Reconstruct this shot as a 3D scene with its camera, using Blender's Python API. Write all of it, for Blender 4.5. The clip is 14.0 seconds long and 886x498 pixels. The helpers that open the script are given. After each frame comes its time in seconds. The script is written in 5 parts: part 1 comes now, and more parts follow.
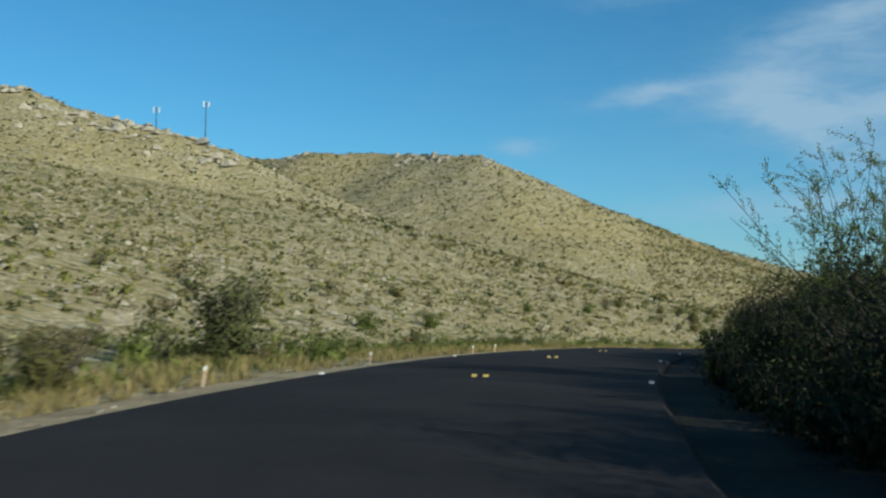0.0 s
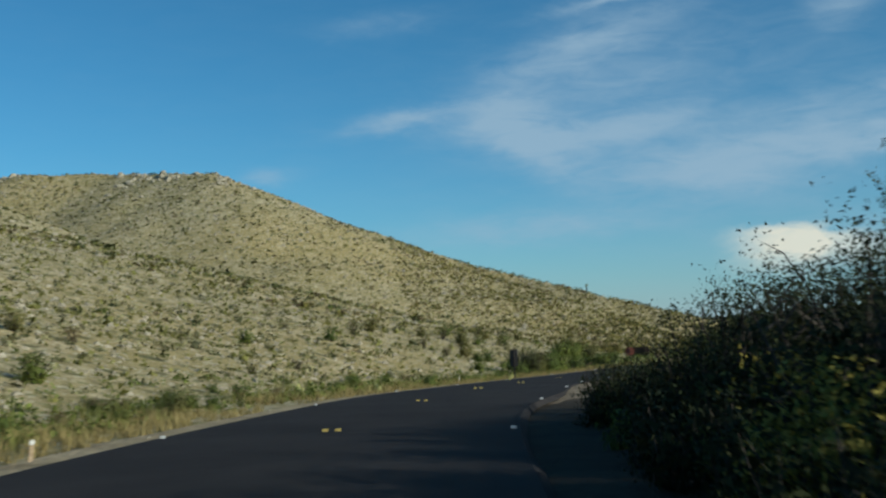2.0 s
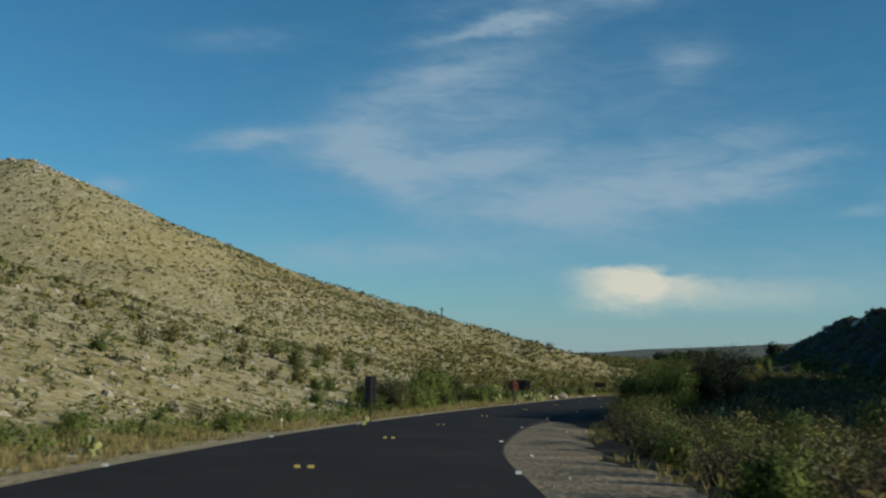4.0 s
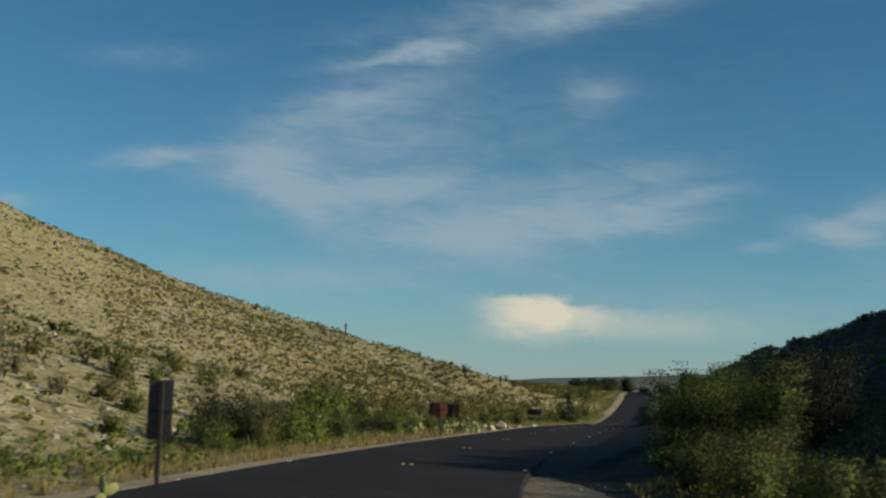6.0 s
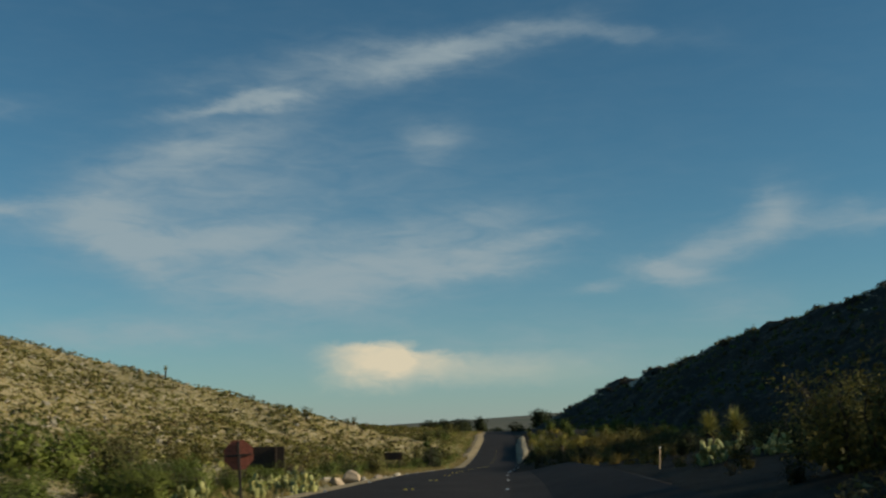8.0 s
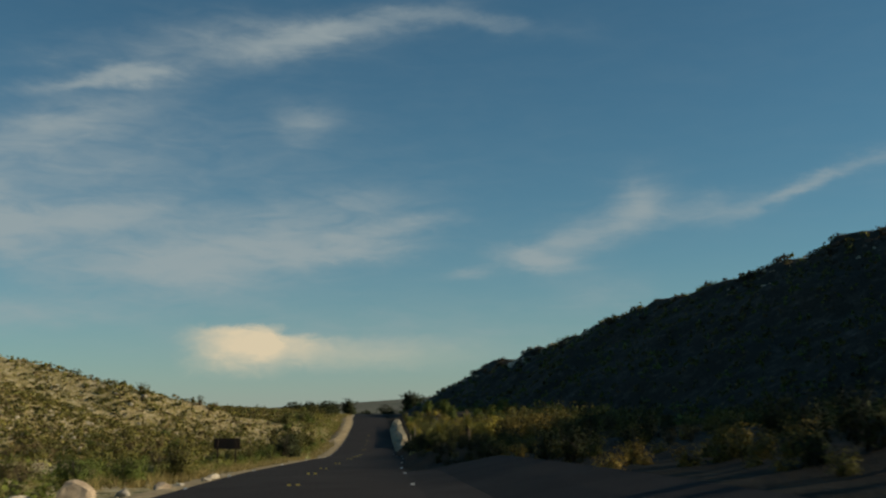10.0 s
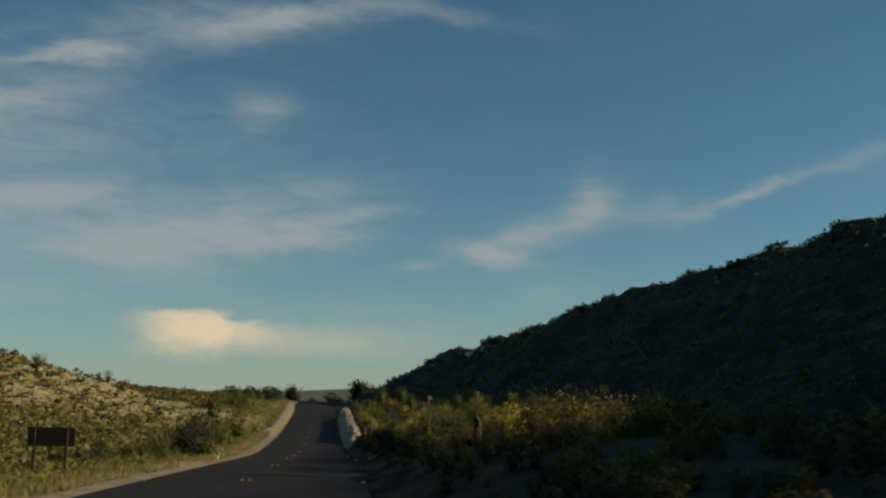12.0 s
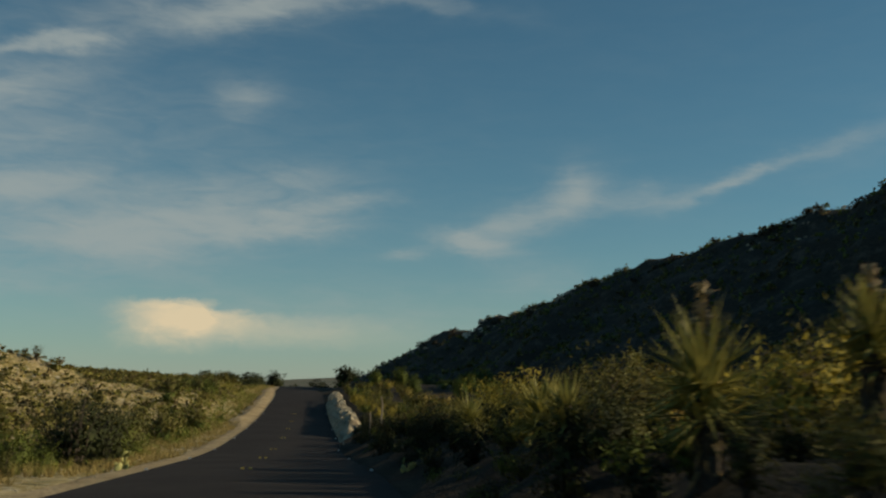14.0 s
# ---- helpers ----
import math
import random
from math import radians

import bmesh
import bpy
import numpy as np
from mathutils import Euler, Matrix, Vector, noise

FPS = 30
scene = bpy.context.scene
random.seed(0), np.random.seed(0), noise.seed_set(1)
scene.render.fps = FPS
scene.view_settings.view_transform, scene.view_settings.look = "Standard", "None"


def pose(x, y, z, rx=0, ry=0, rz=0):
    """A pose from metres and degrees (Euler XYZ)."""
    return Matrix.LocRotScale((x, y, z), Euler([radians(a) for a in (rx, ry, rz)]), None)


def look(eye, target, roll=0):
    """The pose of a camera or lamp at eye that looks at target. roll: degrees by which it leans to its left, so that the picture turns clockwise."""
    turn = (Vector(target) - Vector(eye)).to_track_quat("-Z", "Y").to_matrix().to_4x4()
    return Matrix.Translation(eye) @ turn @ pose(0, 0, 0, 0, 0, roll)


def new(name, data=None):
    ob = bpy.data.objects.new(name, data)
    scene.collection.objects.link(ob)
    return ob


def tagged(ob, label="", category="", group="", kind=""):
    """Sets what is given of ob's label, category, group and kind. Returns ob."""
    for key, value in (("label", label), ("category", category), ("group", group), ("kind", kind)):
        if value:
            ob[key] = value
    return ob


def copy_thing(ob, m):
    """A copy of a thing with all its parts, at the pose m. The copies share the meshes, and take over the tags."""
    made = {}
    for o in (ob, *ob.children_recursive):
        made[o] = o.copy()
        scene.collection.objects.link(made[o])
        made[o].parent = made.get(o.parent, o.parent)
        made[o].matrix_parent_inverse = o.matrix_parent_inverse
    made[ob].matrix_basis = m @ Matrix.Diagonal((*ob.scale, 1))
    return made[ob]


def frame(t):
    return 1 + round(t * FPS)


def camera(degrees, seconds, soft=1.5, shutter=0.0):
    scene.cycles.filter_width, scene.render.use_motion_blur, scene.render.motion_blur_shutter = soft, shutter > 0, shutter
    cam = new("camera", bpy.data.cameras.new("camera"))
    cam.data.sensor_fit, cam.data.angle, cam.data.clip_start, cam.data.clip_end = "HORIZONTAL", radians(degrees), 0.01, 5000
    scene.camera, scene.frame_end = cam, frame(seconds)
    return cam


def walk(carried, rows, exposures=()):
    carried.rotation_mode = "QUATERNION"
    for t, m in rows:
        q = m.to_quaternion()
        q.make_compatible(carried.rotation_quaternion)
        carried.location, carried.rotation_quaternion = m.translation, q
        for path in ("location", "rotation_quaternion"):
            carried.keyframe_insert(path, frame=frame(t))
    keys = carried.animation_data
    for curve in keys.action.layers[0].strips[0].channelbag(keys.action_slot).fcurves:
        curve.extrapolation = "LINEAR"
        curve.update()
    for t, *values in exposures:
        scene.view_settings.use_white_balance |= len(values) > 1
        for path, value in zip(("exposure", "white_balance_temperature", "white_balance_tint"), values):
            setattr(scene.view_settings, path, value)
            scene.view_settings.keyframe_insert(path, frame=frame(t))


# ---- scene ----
cam = camera(43.70, 14.0, 2.3, 0.3)
PATH = [
    (0, pose(0.000, 0.000, 1.350, 92.783, -0.890, 7.235)),
    (0.5, pose(0.004, 6.872, 1.327, 93.957, -0.565, 4.463)),
    (1, pose(0.155, 13.594, 1.279, 93.704, 0.941, 1.982)),
    (1.5, pose(0.498, 20.173, 1.214, 93.789, 0.419, -1.304)),
    (2, pose(0.959, 26.608, 1.133, 94.135, 2.041, -5.436)),
    (2.5, pose(1.516, 32.925, 1.033, 96.607, -2.160, -8.533)),
    (3, pose(2.268, 39.165, 0.919, 95.905, -1.527, -10.256)),
    (3.5, pose(3.178, 45.370, 0.791, 95.634, -0.218, -12.080)),
    (4, pose(4.265, 51.557, 0.637, 95.399, -0.836, -13.543)),
    (6.5, pose(12.736, 82.301, -0.467, 97.792, -0.054, -20.141)),
    (7, pose(14.993, 88.384, -0.693, 98.657, 3.009, -21.960)),
    (7.5, pose(17.415, 94.446, -0.909, 98.930, 2.216, -23.775)),
    (8, pose(20.059, 100.465, -1.112, 99.373, 0.967, -26.294)),
    (8.5, pose(22.895, 106.441, -1.285, 96.141, 0.481, -29.795)),
    (9, pose(25.888, 112.341, -1.410, 96.780, 1.284, -31.902)),
    (11.5, pose(42.254, 141.258, -1.703, 99.471, -0.558, -34.828)),
    (12, pose(45.520, 147.099, -1.833, 98.084, -1.049, -35.850)),
    (12.5, pose(48.796, 152.963, -1.991, 97.572, -0.008, -35.032)),
    (13, pose(52.113, 158.838, -2.166, 97.446, -2.753, -35.242)),
    (13.5, pose(55.476, 164.713, -2.358, 97.544, -1.010, -36.547)),
    (14, pose(58.889, 170.573, -2.563, 97.501, -0.656, -36.622)),
]
walk(cam, PATH, ((0, 0.08, 5350, 2), (4, -0.24, 5600, 3), (6.5, -0.24, 6200, 6), (9, -0.32, 6850, 7), (11.5, -0.33, 7250, 10), (12.8, -0.34, 7450, 10), (14, -0.35, 7500, 8)))

# ---- world, sun ----
SUN_AZ, SUN_EL = 124.0, 19.5          # degrees, clockwise from +y, and above the horizon


def build_world():
    w = bpy.data.worlds.new("desert_sky")
    scene.world = w
    w.use_nodes = True
    nt = w.node_tree
    nt.nodes.clear()

    def node(kind, **sets):
        n = nt.nodes.new(kind)
        for k, v in sets.items():
            if k == "operation":
                n.operation = v
            elif k == "blend_type":
                n.blend_type = v
        return n

    def put(sock, v):
        if isinstance(v, (int, float)):
            sock.default_value = v
        elif isinstance(v, tuple):
            sock.default_value = v
        else:
            nt.links.new(v, sock)

    def op(kind, a, b=0.0, c=None):
        n = node("ShaderNodeMath", operation=kind)
        put(n.inputs[0], a)
        put(n.inputs[1], b)
        if c is not None:
            put(n.inputs[2], c)
        return n.outputs[0]

    sky = nt.nodes.new("ShaderNodeTexSky")
    sky.sky_type = "NISHITA"
    sky.sun_disc = False
    sky.sun_elevation = radians(SUN_EL)
    sky.sun_rotation = radians(SUN_AZ)
    sky.altitude = 1200.0
    sky.air_density, sky.dust_density, sky.ozone_density = SKY_AIR, SKY_DUST, SKY_OZONE
    tc = nt.nodes.new("ShaderNodeTexCoord")
    sep = nt.nodes.new("ShaderNodeSeparateXYZ")
    nt.links.new(tc.outputs["Generated"], sep.inputs[0])
    az = op("MULTIPLY", op("ARCTAN2", sep.outputs[0], sep.outputs[1]), 57.2958)
    el = op("MULTIPLY", op("ARCSINE", sep.outputs[2]), 57.2958)

    def noise_tex(sx, sy, ox, scale, detail, rough, distort=0.0):
        c = nt.nodes.new("ShaderNodeCombineXYZ")
        put(c.inputs[0], op("MULTIPLY_ADD", az, sx, ox))
        put(c.inputs[1], op("MULTIPLY_ADD", el, sy, ox * 0.37))
        n = nt.nodes.new("ShaderNodeTexNoise")
        nt.links.new(c.outputs[0], n.inputs["Vector"])
        n.inputs["Scale"].default_value = scale
        n.inputs["Detail"].default_value = detail
        n.inputs["Roughness"].default_value = rough
        n.inputs["Distortion"].default_value = distort
        return n.outputs[0]

    wob = op("MULTIPLY", op("SUBTRACT", noise_tex(0.22, 0.45, 3.1, 1.0, 4.0, 0.62), 0.5), 3.0)
    wob2 = op("MULTIPLY", op("SUBTRACT", noise_tex(0.35, 0.8, 9.7, 1.0, 4.0, 0.62), 0.5), 1.3)
    azw = op("ADD", az, wob)
    elw = op("ADD", el, wob2)

    def blob(a0, e0, sa, se, tilt, amp, soft=True):
        ca, sn = math.cos(radians(tilt)), math.sin(radians(tilt))
        da = op("SUBTRACT", azw if soft else az, a0)
        de = op("SUBTRACT", elw if soft else el, e0)
        u = op("ADD", op("MULTIPLY", da, ca / sa), op("MULTIPLY", de, sn / sa))
        v = op("ADD", op("MULTIPLY", de, ca / (1.45 * se)), op("MULTIPLY", da, -sn / (1.45 * se)))
        r2 = op("ADD", op("MULTIPLY", u, u), op("MULTIPLY", v, v))
        return op("MULTIPLY", op("EXPONENT", op("MULTIPLY", r2, -1.0)), amp)

    # azimuth, elevation, half length and half height in degrees, tilt, and thickness
    veil = [(3.4, 10.75, 3.6, 0.36, 9, 0.75), (8.6, 10.5, 2.6, 0.8, -8, 0.75), (10.7, 9.3, 2.6, 0.9, -36, 0.9), (13.2, 14.2, 5.2, 0.8, 17, 0.6), (14.0, 12.4, 6.5, 1.6, 14, 0.38), (15.0, 9.9, 4.6, 0.5, 8, 0.65),
            (24.5, 8.7, 5.6, 0.9, 4, 0.95), (18.6, 7.4, 5.2, 0.9, -4, 0.8), (30.4, 9.5, 3.2, 0.34, 9, 0.7), (29.0, 8.35, 3.6, 0.3, 4, 0.55), (27.5, 10.7, 5.0, 0.55, 7, 0.4), (9.5, 5.0, 7.0, 0.55, 3, 0.6), (19.0, 10.5, 13.0, 3.6, 5, 0.34), (30.0, 4.0, 14.0, 1.3, 0, 0.4)]
    streaks = [(15.2, 16.65, 3.4, 0.26, 11, 0.9), (17.6, 17.2, 1.6, 0.42, 8, 0.6), (22.0, 18.9, 6.0, 0.9, 4, 0.6), (25.6, 19.1, 3.2, 0.6, 12, 0.6), (30.2, 20.2, 4.2, 0.5, 9, 0.6), (36.0, 20.0, 3.6, 0.34, -8, 0.5),
               (26.1, 14.9, 1.9, 0.75, 8, 0.5), (2.0, 15.7, 3.4, 0.45, 5, 0.35), (-3.2, 8.1, 1.5, 0.3, 0, 0.6), (13.0, 17.6, 2.2, 0.4, 6, 0.3)]
    east_wisp = [(38.2, 7.8, 2.3, 0.42, -13, 1.0), (40.4, 8.9, 3.0, 0.66, 20, 0.85), (43.4, 10.7, 1.7, 0.8, 28, 0.8), (46.2, 10.0, 3.2, 0.5, 8, 0.6), (51.4, 10.9, 2.9, 0.26, 20, 0.8), (56.0, 12.3, 3.4, 0.3, 14, 0.4),
                 (34.3, 7.2, 1.7, 0.2, 4, 0.5), (41.6, 6.0, 2.4, 0.7, 4, 0.4), (66.0, 15.0, 9.0, 1.0, 18, 0.5)]
    total = None
    for b in veil + streaks + east_wisp:
        s = blob(*b)
        total = s if total is None else op("ADD", total, s)
    grain = noise_tex(0.34, 1.25, 1.3, 1.0, 7.0, 0.6, 0.6)
    grain2 = noise_tex(0.14, 0.5, 5.0, 1.0, 5.0, 0.6, 0.3)
    tex = op("MULTIPLY", op("ADD", op("MULTIPLY", grain, 0.85), op("MULTIPLY", grain2, 0.65)), op("ADD", total, 0.22))
    wisp = nt.nodes.new("ShaderNodeMapRange")
    wisp.interpolation_type = "SMOOTHSTEP"
    put(wisp.inputs[0], tex)
    wisp.inputs[1].default_value, wisp.inputs[2].default_value = 0.08, 1.25
    wisp.inputs[3].default_value, wisp.inputs[4].default_value = 0.0, CLOUD_COVER

    def step(x, a, b):
        n = nt.nodes.new("ShaderNodeMapRange")
        n.interpolation_type = "SMOOTHSTEP"
        put(n.inputs[0], x)
        n.inputs[1].default_value, n.inputs[2].default_value = a, b
        return n.outputs[0]

    # the far cumulus: a flat, crisp top, a ragged base, and a thin shelf trailing to the east
    edge_n = op("MULTIPLY", op("SUBTRACT", noise_tex(0.9, 1.6, 17.0, 1.0, 5.0, 0.6, 0.4), 0.5), 1.5)
    elp = op("ADD", el, op("MULTIPLY", edge_n, 0.55))
    azp = op("ADD", az, edge_n)
    core = op("MULTIPLY", op("MULTIPLY", step(azp, 19.2, 22.6), op("SUBTRACT", 1.0, step(azp, 24.0, 25.4))), op("MULTIPLY", op("SUBTRACT", 1.0, step(elp, 4.25, 4.75)), step(elp, 1.7, 3.5)))
    side = op("MULTIPLY", op("MULTIPLY", step(azp, 22.8, 24.4), op("SUBTRACT", 1.0, step(azp, 25.2, 28.0))), op("MULTIPLY", op("SUBTRACT", 1.0, step(elp, 3.85, 4.3)), step(elp, 2.4, 3.6)))
    shelf = op("MULTIPLY", op("MULTIPLY", step(azp, 24.0, 26.0), op("SUBTRACT", 1.0, step(azp, 27.0, 37.5))), op("MULTIPLY", op("SUBTRACT", 1.0, step(elp, 3.2, 4.3)), step(elp, 1.9, 3.1)))
    lump = op("ADD", op("MULTIPLY", noise_tex(0.5, 1.1, 23.0, 1.0, 6.0, 0.6, 0.5), 0.9), 0.52)
    puff_mask = op("MINIMUM", op("MULTIPLY", op("ADD", op("ADD", op("MULTIPLY", core, 0.92), op("MULTIPLY", side, 0.5)), op("MULTIPLY", shelf, 0.34)), lump), 0.97)
    # pale haze towards the horizon
    haze = op("MULTIPLY", op("EXPONENT", op("MULTIPLY", op("ABSOLUTE", el), -0.28)), HAZE)

    def mix(a, b, f):
        n = nt.nodes.new("ShaderNodeMixRGB")
        put(n.inputs[0], f)
        put(n.inputs[1], a)
        put(n.inputs[2], b)
        return n.outputs[0]

    tint = nt.nodes.new("ShaderNodeMixRGB")
    tint.blend_type = "MULTIPLY"
    tint.inputs[0].default_value = 1.0
    nt.links.new(sky.outputs[0], tint.inputs[1])
    tint.inputs[2].default_value = SKY_TINT
    col = mix(tint.outputs[0], HAZE_COL, haze)
    col = mix(col, WISP_COL, wisp.outputs[0])
    col = mix(col, PUFF_COL, puff_mask)
    bg = nt.nodes.new("ShaderNodeBackground")
    nt.links.new(col, bg.inputs[0])
    bg.inputs[1].default_value = SKY_STRENGTH
    out = nt.nodes.new("ShaderNodeOutputWorld")
    nt.links.new(bg.outputs[0], out.inputs[0])


SKY_STRENGTH, SKY_AIR, SKY_DUST, SKY_OZONE = 0.09, 1.0, 0.6, 2.2
CLOUD_COVER, HAZE, SKY_TINT = 0.8, 0.66, (0.54, 0.97, 1.02, 1.0)
HAZE_COL, WISP_COL, PUFF_COL = (4.9, 4.95, 5.1, 1.0), (4.4, 5.3, 5.8, 1.0), (9.4, 8.2, 6.1, 1.0)
build_world()
sun = new("sun", bpy.data.lights.new("sun", "SUN"))
sun.data.energy, sun.data.angle, sun.data.color = 5.3, radians(0.55), (1.0, 0.87, 0.66)
_s = Vector((math.sin(radians(SUN_AZ)) * math.cos(radians(SUN_EL)), math.cos(radians(SUN_AZ)) * math.cos(radians(SUN_EL)), math.sin(radians(SUN_EL))))
sun.matrix_basis = look(_s * 300, (0, 0, 0))


# ---- materials ----
def material(name, rough=0.9, spec=0.3):
    m = bpy.data.materials.new(name)
    m.use_nodes = True
    nt = m.node_tree
    b = nt.nodes["Principled BSDF"]
    b.inputs["Roughness"].default_value = rough
    b.inputs["Specular IOR Level"].default_value = spec
    return m, nt, b


def tex_noise(nt, scale, detail=4.0, rough=0.6, vec=None, distort=0.0):
    n = nt.nodes.new("ShaderNodeTexNoise")
    n.inputs["Scale"].default_value = scale
    n.inputs["Detail"].default_value = detail
    n.inputs["Roughness"].default_value = rough
    n.inputs["Distortion"].default_value = distort
    if vec is None:
        g = nt.nodes.new("ShaderNodeNewGeometry")
        vec = g.outputs["Position"]
    nt.links.new(vec, n.inputs["Vector"])
    return n.outputs[0]


def ramp(nt, fac, stops):
    r = nt.nodes.new("ShaderNodeValToRGB")
    e = r.color_ramp.elements
    while len(e) < len(stops):
        e.new(0.5)
    for el, (p, c) in zip(e, stops):
        el.position, el.color = p, (*c, 1.0)
    nt.links.new(fac, r.inputs[0])
    return r.outputs[0]


def mixc(nt, a, b, f, mode="MIX"):
    n = nt.nodes.new("ShaderNodeMixRGB")
    n.blend_type = mode
    for i, v in enumerate((f, a, b)):
        if isinstance(v, (int, float)):
            n.inputs[i].default_value = v
        elif isinstance(v, tuple):
            n.inputs[i].default_value = (*v, 1.0)
        else:
            nt.links.new(v, n.inputs[i])
    return n.outputs[0]


def bump(nt, b, height, strength=0.5, dist=0.05):
    n = nt.nodes.new("ShaderNodeBump")
    n.inputs["Strength"].default_value = strength
    n.inputs["Distance"].default_value = dist
    nt.links.new(height, n.inputs["Height"])
    nt.links.new(n.outputs[0], b.inputs["Normal"])


def edge_mask(nt, fac):
    """0 below 0.95, 1 above 1.25, smooth between."""
    r = nt.nodes.new("ShaderNodeMapRange")
    r.interpolation_type = "SMOOTHSTEP"
    nt.links.new(fac, r.inputs[0])
    r.inputs[1].default_value, r.inputs[2].default_value = 0.95, 1.25
    return r.outputs[0]


def ground_material():
    m, nt, b = material("desert_ground", 0.95, 0.15)
    big = tex_noise(nt, 0.045, 4, 0.65)
    mid = tex_noise(nt, 0.32, 5, 0.7)
    fine = tex_noise(nt, 1.9, 5, 0.75)
    grit = tex_noise(nt, 9.0, 3, 0.7)
    soil = ramp(nt, fine, [(0.30, (0.26, 0.205, 0.105)), (0.46, (0.45, 0.37, 0.215)), (0.6, (0.57, 0.485, 0.305)), (0.78, (0.68, 0.595, 0.415))])
    grass = ramp(nt, fine, [(0.32, (0.19, 0.158, 0.066)), (0.55, (0.345, 0.285, 0.125)), (0.75, (0.46, 0.385, 0.2))])
    cover = ramp(nt, mid, [(0.36, (0, 0, 0)), (0.5, (1, 1, 1))])
    zone = ramp(nt, big, [(0.35, (0.68, 0.68, 0.68)), (0.65, (1.0, 1.0, 1.0))])
    col = mixc(nt, soil, grass, mixc(nt, cover, zone, 1.0, "MULTIPLY"))
    tone = ramp(nt, tex_noise(nt, 0.017, 3, 0.6), [(0.38, (1.0, 1.0, 1.04)), (0.6, (1.04, 0.99, 0.88))])
    col = mixc(nt, col, tone, 1.0, "MULTIPLY")
    col = mixc(nt, col, ramp(nt, grit, [(0.3, (0.62, 0.60, 0.58)), (0.7, (1.25, 1.25, 1.22))]), 0.7, "MULTIPLY")
    g = nt.nodes.new("ShaderNodeNewGeometry")
    for scale, colour, lo, hi in ((1.15, (0.54, 0.48, 0.35), 0.20, 0.30), (3.4, (0.62, 0.565, 0.44), 0.24, 0.34), (2.5, (0.12, 0.115, 0.055), 0.2, 0.36), (0.8, (0.085, 0.085, 0.034), 0.26, 0.42), (1.7, (0.20, 0.195, 0.085), 0.25, 0.42)):
        v = nt.nodes.new("ShaderNodeTexVoronoi")
        v.inputs["Scale"].default_value = scale
        nt.links.new(g.outputs["Position"], v.inputs["Vector"])
        near = ramp(nt, v.outputs["Distance"], [(lo, (1, 1, 1)), (hi, (0, 0, 0))])
        chosen = ramp(nt, v.outputs["Color"], [(0.5, (0, 0, 0)), (0.58, (0.85, 0.85, 0.85))])
        col = mixc(nt, col, colour, mixc(nt, near, chosen, 1.0, "MULTIPLY"))
    # dark brown that puts the brush's shade into the ground colour
    brush_shade = mixc(nt, ramp(nt, tex_noise(nt, 0.6, 4, 0.65), [(0.32, (0.02, 0.017, 0.012)), (0.7, (0.06, 0.048, 0.032))]), ramp(nt, tex_noise(nt, 5.0, 4, 0.7), [(0.3, (0.65, 0.63, 0.6)), (0.7, (1.2, 1.2, 1.18))]), 0.8, "MULTIPLY")
    # scrub on the east ridge, darkened so the colour carries the slope's shade
    scrub_shade = ramp(nt, fine, [(0.35, (0.02, 0.019, 0.015)), (0.6, (0.045, 0.041, 0.031)), (0.8, (0.085, 0.075, 0.058))])
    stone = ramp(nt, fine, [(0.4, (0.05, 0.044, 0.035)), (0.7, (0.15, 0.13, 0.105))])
    scrub_shade = mixc(nt, scrub_shade, stone, ramp(nt, mid, [(0.5, (0, 0, 0)), (0.66, (1, 1, 1))]))
    # far plain: brush cover plus distance haze, both put into this greyer colour
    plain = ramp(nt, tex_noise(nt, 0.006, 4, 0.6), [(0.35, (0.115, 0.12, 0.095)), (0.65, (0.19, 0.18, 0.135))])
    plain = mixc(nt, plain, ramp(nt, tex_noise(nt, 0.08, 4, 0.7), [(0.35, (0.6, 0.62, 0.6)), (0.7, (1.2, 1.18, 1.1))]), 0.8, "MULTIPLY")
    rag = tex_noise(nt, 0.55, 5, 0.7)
    for key, cover_colour in (("brush_shade", brush_shade), ("scrub_shade", scrub_shade), ("plain", plain)):
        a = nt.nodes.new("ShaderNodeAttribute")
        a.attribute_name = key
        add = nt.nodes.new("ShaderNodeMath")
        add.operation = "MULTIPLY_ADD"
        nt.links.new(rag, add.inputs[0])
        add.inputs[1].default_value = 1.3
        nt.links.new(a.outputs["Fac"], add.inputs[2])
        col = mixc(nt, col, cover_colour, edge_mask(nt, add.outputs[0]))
    nt.links.new(col, b.inputs["Base Color"])
    bump(nt, b, mixc(nt, fine, grit, 0.4), 0.9, 0.16)
    return m


def asphalt_material():
    m, nt, b = material("fresh_asphalt", 0.9, 0.08)
    n1 = tex_noise(nt, 0.35, 4, 0.6)
    n2 = tex_noise(nt, 60.0, 2, 0.6)
    base = ramp(nt, n1, [(0.3, (0.026, 0.023, 0.022)), (0.7, (0.042, 0.037, 0.035))])
    nt.links.new(mixc(nt, base, ramp(nt, n2, [(0.35, (0.6, 0.6, 0.6)), (0.75, (1.5, 1.5, 1.5))]), 0.7, "MULTIPLY"), b.inputs["Base Color"])
    bump(nt, b, n2, 0.5, 0.01)
    return m


